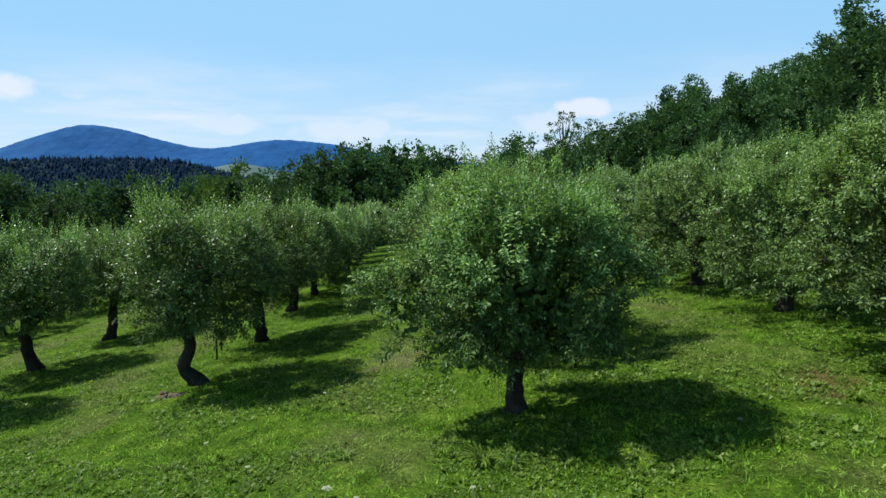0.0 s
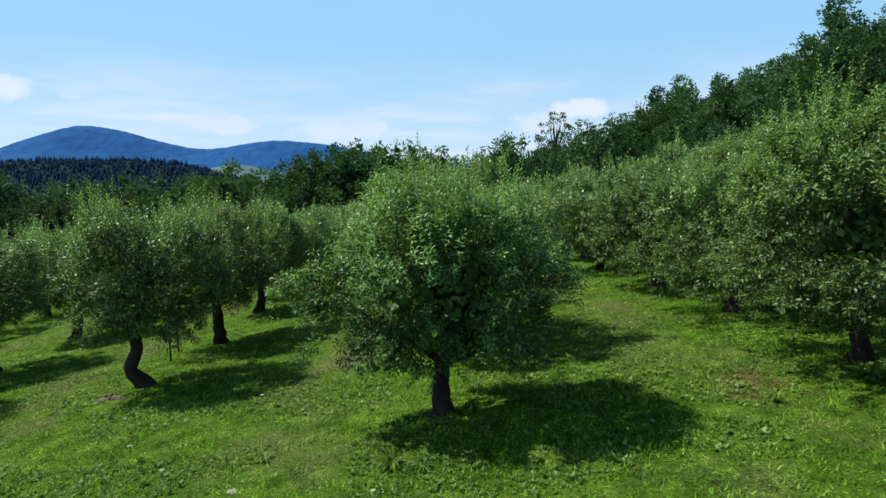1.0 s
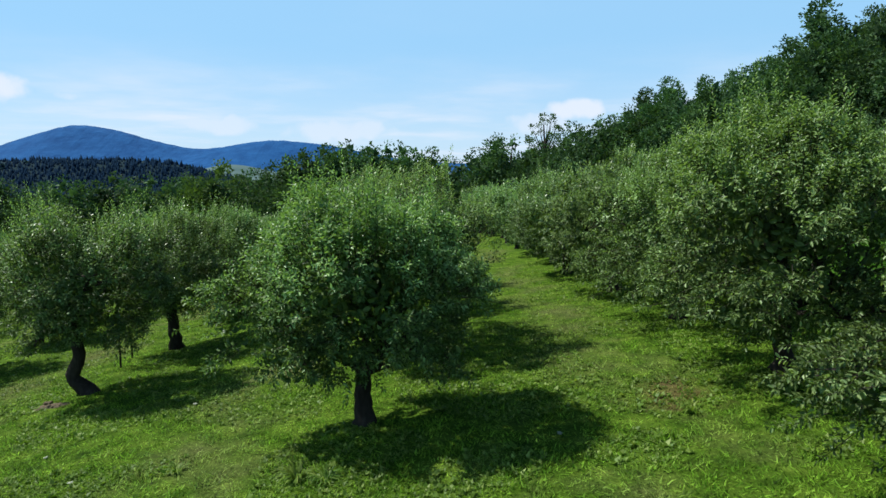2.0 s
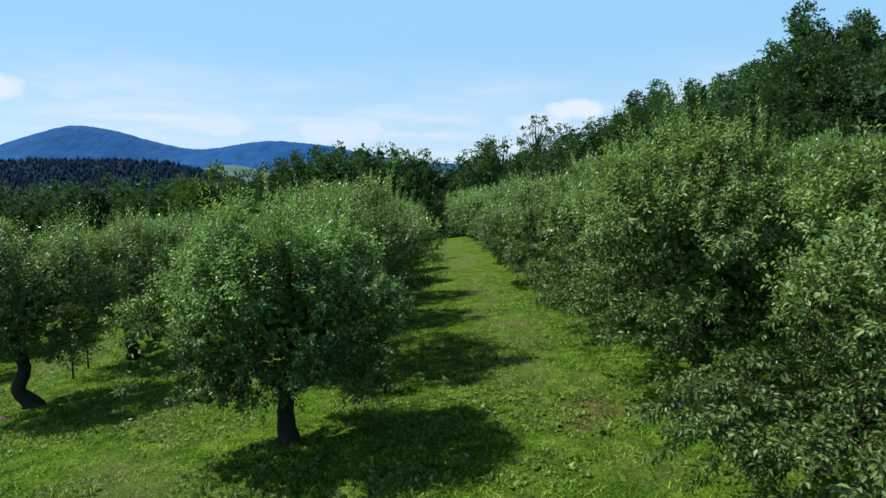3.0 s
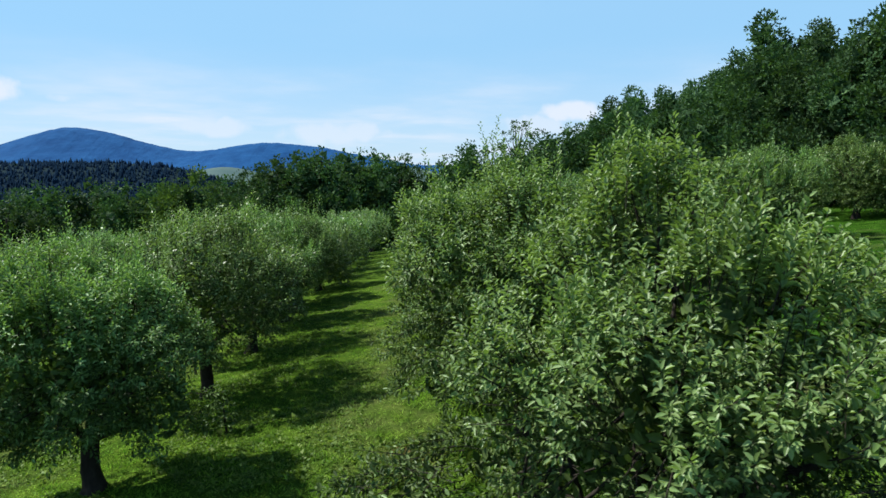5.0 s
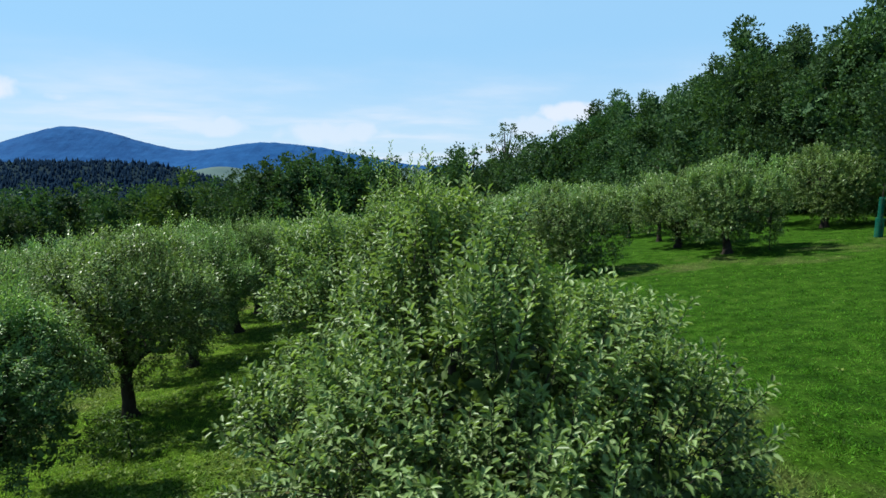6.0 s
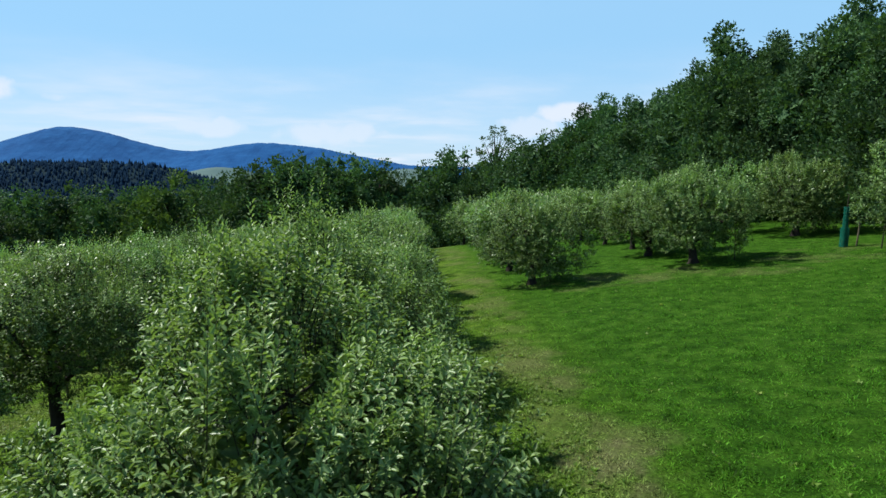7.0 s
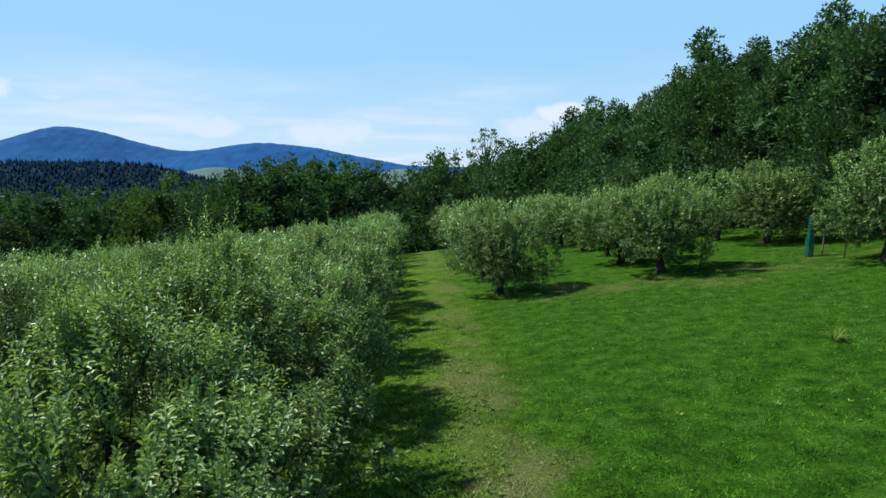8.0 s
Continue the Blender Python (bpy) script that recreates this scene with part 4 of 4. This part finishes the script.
# ---- saplings, guard, small things ----
def sapling(x, y, high, spread, leaves, seed, label, low=0.35):
    """A thin young tree: whip stem and loose leafy twigs."""
    rng = np.random.default_rng(seed)
    tree = new("sapling")
    zs = np.linspace(-0.05, high, 8)
    p = np.stack([np.cumsum(rng.normal(0, 0.015, 8)), np.cumsum(rng.normal(0, 0.015, 8)), zs], 1)
    v, q, t3 = tube(p, 0.022 * (1.1 - np.linspace(0, 0.85, 8)), 7, 0.05, rng)
    part("stem", mesh_arrays("stem", v, [q, t3], [BARK], smooth=True), tree)
    n = leaves
    f = rng.uniform(low, 1.0, n)
    axis_at = np.stack([np.interp(f * high, zs, p[:, i]) for i in range(3)], 1)
    d = unit(rng.normal(size=(n, 3)) * np.array([1, 1, 0.6]))
    pos = axis_at + d * (spread * rng.uniform(0.05, 1, n) ** 0.7 * (1.15 - f * 0.6))[:, None]
    axis = unit(d + np.array([0, 0, -0.3]) + rng.normal(0, 0.4, d.shape))
    normal = unit(np.array([0, 0, 0.8]) + d * 0.4 + rng.normal(0, 0.4, d.shape))
    size = rng.uniform(0.05, 0.085, n)
    v, fc = leaf_arrays(pos, axis, normal, size, size * 0.55, 0.2, True)
    part("foliage", mesh_arrays("foliage", v, [fc], [APPLE_LEAF]), tree)
    tree.matrix_basis = Matrix.Translation((x, y, hz(x, y)))
    return tagged(tree, label, "sapling", "young trees")


sapling(-5.05, 12.9, 1.7, 0.34, 480, 71, "thin young tree with loose drooping leaves on grass", 0.15)
sapling(-5.35, 14.0, 1.6, 0.30, 380, 72, "thin young tree with loose drooping leaves on grass", 0.2)
sapling(2.15, 9.35, 0.62, 0.30, 150, 73, "low leafy sucker shoot in the grass", 0.2)
sapling(19.6, 22.6, 2.1, 0.75, 900, 74, "bushy young tree beside an older apple tree")
sapling(24.1, 21.1, 2.2, 0.6, 700, 75, "slim young tree leaning on thin stem")


def tree_guard(x, y):
    """Two tubes of green mesh netting round a young stem, the upper one slimmer."""
    guard = new("tree_guard")
    for r, z0, z1, n, rings in ((0.135, 0.0, 0.72, 28, 20), (0.085, 0.70, 1.50, 18, 16)):
        vs, qs, base = [], [], 0
        for k in range(n):
            a = k / n * 2 * math.pi
            p = [(math.cos(a) * r * (1 + 0.06 * math.sin(z * 7 + a)), math.sin(a) * r, z) for z in np.linspace(z0, z1, 7)]
            v, q, _ = tube(p, np.full(7, 0.008), 4)
            vs.append(v), qs.append(q + base)
            base += len(v)
        for z in np.linspace(z0 + 0.02, z1, rings):
            ring = [(math.cos(a) * (r + 0.006), math.sin(a) * (r + 0.006), z) for a in np.linspace(0, 2 * math.pi, 21)]
            v, q, _ = tube(ring, np.full(21, 0.009), 4)
            vs.append(v), qs.append(q + base)
            base += len(v)
        part("netting", mesh_arrays("netting", np.concatenate(vs), [np.concatenate(qs)], [PLASTIC_GREEN], smooth=True), guard)
    v, q, t3 = tube([(0.0, 0.0, -0.05), (0.01, 0.0, 0.7), (0.03, 0.02, 1.5), (0.05, 0.02, 2.0)], [0.03, 0.027, 0.022, 0.012], 8)
    part("stem", mesh_arrays("stem", v, [q, t3], [BARK], smooth=True), guard, "thin young tree stem")
    guard.matrix_basis = Matrix.Translation((x, y, hz(x, y)))
    return tagged(guard, "green plastic netting guard round a young stem", "tree guard")


tree_guard(23.75, 22.6)


def stake(x, y, h, seed, label="thin weathered wooden stake beside a young tree"):
    rng = np.random.default_rng(seed)
    bm = bmesh.new()
    bmesh.ops.create_cone(bm, cap_ends=True, segments=10, radius1=0.032, radius2=0.028, depth=h + 0.1)
    bmesh.ops.translate(bm, verts=bm.verts, vec=(0, 0, (h - 0.1) / 2))
    bmesh.ops.bevel(bm, geom=[e for e in bm.edges if all(v.co.z > h * 0.9 for v in e.verts)], offset=0.008, segments=2, affect="EDGES")
    me = bpy.data.meshes.new("stake")
    bm.to_mesh(me)
    bm.free()
    me.materials.append(STAKE_WOOD)
    ob = new("stake", me)
    ob.matrix_basis = Matrix.Translation((x, y, hz(x, y))) @ Matrix.Rotation(rng.normal(0, 0.05), 4, "X")
    return tagged(ob, label, "stake", "stakes")


stake(24.05, 22.9, 0.9, 81)
stake(24.25, 22.6, 0.9, 82)
stake(-0.29, 19.4, 1.0, 84, "thin wooden stake in the grass between old apple trees")
stake(0.0, 13.55, 0.9, 85, "thin wooden stake in the grass between old apple trees")


def soil_patch(x, y, r, seed):
    """A scuffed patch of bare dry earth with a low mound and clods."""
    rng = np.random.default_rng(seed)
    patch = new("soil_patch")
    n, rings = 26, 7
    a = np.arange(n) / n * 2 * np.pi
    edge = 1 + 0.28 * np.sin(a * 2 + 1) + 0.14 * np.sin(a * 5) + rng.normal(0, 0.06, n)
    vs = [np.array([[0, 0, 0.035]])]
    for k in range(1, rings + 1):
        f = k / rings
        px, py = np.cos(a) * r * edge * f * 1.25, np.sin(a) * r * edge * f * 0.8
        pz = 0.04 * (1 - f**2) + rng.normal(0, 0.010, n) * (1 - f) - 0.022 * f**6 + height(x + px, y + py) - hz(x, y)
        vs.append(np.stack([px, py, pz], 1))
    v = np.concatenate(vs)
    i = np.arange(n)
    tris = np.stack([np.zeros(n, int), 1 + i, 1 + (i + 1) % n], 1)
    quads = np.concatenate([np.stack([1 + k * n + i, 1 + (k + 1) * n + i, 1 + (k + 1) * n + (i + 1) % n, 1 + k * n + (i + 1) % n], 1) for k in range(rings - 1)])
    part("mound", mesh_arrays("mound", v, [tris, quads], [SOIL], smooth=True), patch)
    for k in range(9):
        bm = bmesh.new()
        bmesh.ops.create_icosphere(bm, subdivisions=2, radius=rng.uniform(0.018, 0.05))
        for w in bm.verts:
            w.co *= 1 + rng.normal(0, 0.10)
            w.co.z *= 0.65
        me = bpy.data.meshes.new("clod")
        bm.to_mesh(me)
        bm.free()
        me.materials.append(SOIL)
        ob = part("clod", me, patch)
        ob.location = (rng.uniform(-0.6, 0.6) * r, rng.uniform(-0.4, 0.4) * r, 0.04)
    patch.matrix_basis = Matrix.Translation((x, y, hz(x, y)))
    return tagged(patch, "scuffed patch of bare dry earth in the grass", "bare earth")


soil_patch(-5.05, 10.50, 0.24, 83)


def umbel(x, y, h, r, seed):
    """A white flower head on a thin stalk."""
    rng = np.random.default_rng(seed)
    flower = new("wildflower")
    v, q, t3 = tube([(0, 0, -0.02), (0.005, 0.004, h * 0.6), (0.01, 0.0, h)], [0.004, 0.003, 0.003], 5)
    part("stalk", mesh_arrays("stalk", v, [q, t3], [WEED], smooth=True), flower)
    n = 60
    a, d = rng.uniform(0, 6.28, n), r * rng.uniform(0, 1, n) ** 0.5
    pos = np.stack([np.cos(a) * d, np.sin(a) * d, h + 0.01 - 0.25 * d**2 / r + rng.normal(0, 0.004, n)], 1)
    b = rng.uniform(0, 6.28, n)
    axis = np.stack([np.cos(b), np.sin(b), rng.uniform(-0.1, 0.3, n)], 1)
    v, f = leaf_arrays(pos, axis, np.tile([[0, 0, 1.0]], (n, 1)), np.full(n, 0.022), np.full(n, 0.018), 0.15, False)
    part("flower_head", mesh_arrays("flower_head", v, [f], [PETAL]), flower)
    flower.matrix_basis = Matrix.Translation((x, y, hz(x, y)))
    return tagged(flower, "small white umbel flower in the grass", "wildflower", "wildflowers")


for i, (fx, fy) in enumerate(((-1.22, 5.85), (-8.15, 10.6), (-0.85, 5.45), (0.3, 5.5), (-2.3, 6.6), (-3.1, 7.4), (-1.9, 9.2), (3.3, 6.3))):
    umbel(fx, fy, 0.10 + 0.02 * (i % 3), 0.045 if i == 0 else 0.016, 90 + i)


def grass_tuft(x, y, seed, blades=70, size=0.26):
    """A tussock of long arching blades."""
    rng = np.random.default_rng(seed)
    a = rng.uniform(0, 6.28, blades)
    ln = size * rng.uniform(0.5, 1.1, blades)
    out = np.stack([np.cos(a), np.sin(a), np.zeros(blades)], 1)
    side = np.stack([-np.sin(a), np.cos(a), np.zeros(blades)], 1) * (rng.uniform(0.004, 0.010, blades))[:, None]
    base = out * 0.03
    lift = rng.uniform(0.35, 0.85, blades)[:, None]
    up = np.array([0, 0, 1.0])
    m1 = base + out * ln[:, None] * 0.35 + up * ln[:, None] * lift * 0.75
    m2 = base + out * ln[:, None] * 0.75 + up * ln[:, None] * lift * 0.85
    tip = base + out * ln[:, None] * 1.05 + up * ln[:, None] * lift * 0.6
    v = np.stack([base - side, base + side, m1 + side, m1 - side, m2 + side * 0.8, m2 - side * 0.8, tip], 1).reshape(-1, 3)
    b = np.arange(blades)[:, None] * 7
    me = mesh_arrays("grass_tuft", v, [np.concatenate([b + np.array([0, 1, 2, 3]), b + np.array([3, 2, 4, 5])]), b + np.array([5, 4, 6])], [WEED])
    ob = new("grass_tuft", me)
    ob.matrix_basis = Matrix.Translation((x, y, hz(x, y)))
    return tagged(ob, "tussock of long arching grass in the mown sward", "grass tuft", "tussocks")


grass_tuft(0.42, 6.25, 101)
grass_tuft(0.75, 6.1, 102, 50, 0.20)
grass_tuft(17.5, 12.0, 103, 80, 0.34)
grass_tuft(-1.2, 6.9, 104, 40, 0.16)
grass_tuft(5.0, 6.9, 105, 40, 0.18)
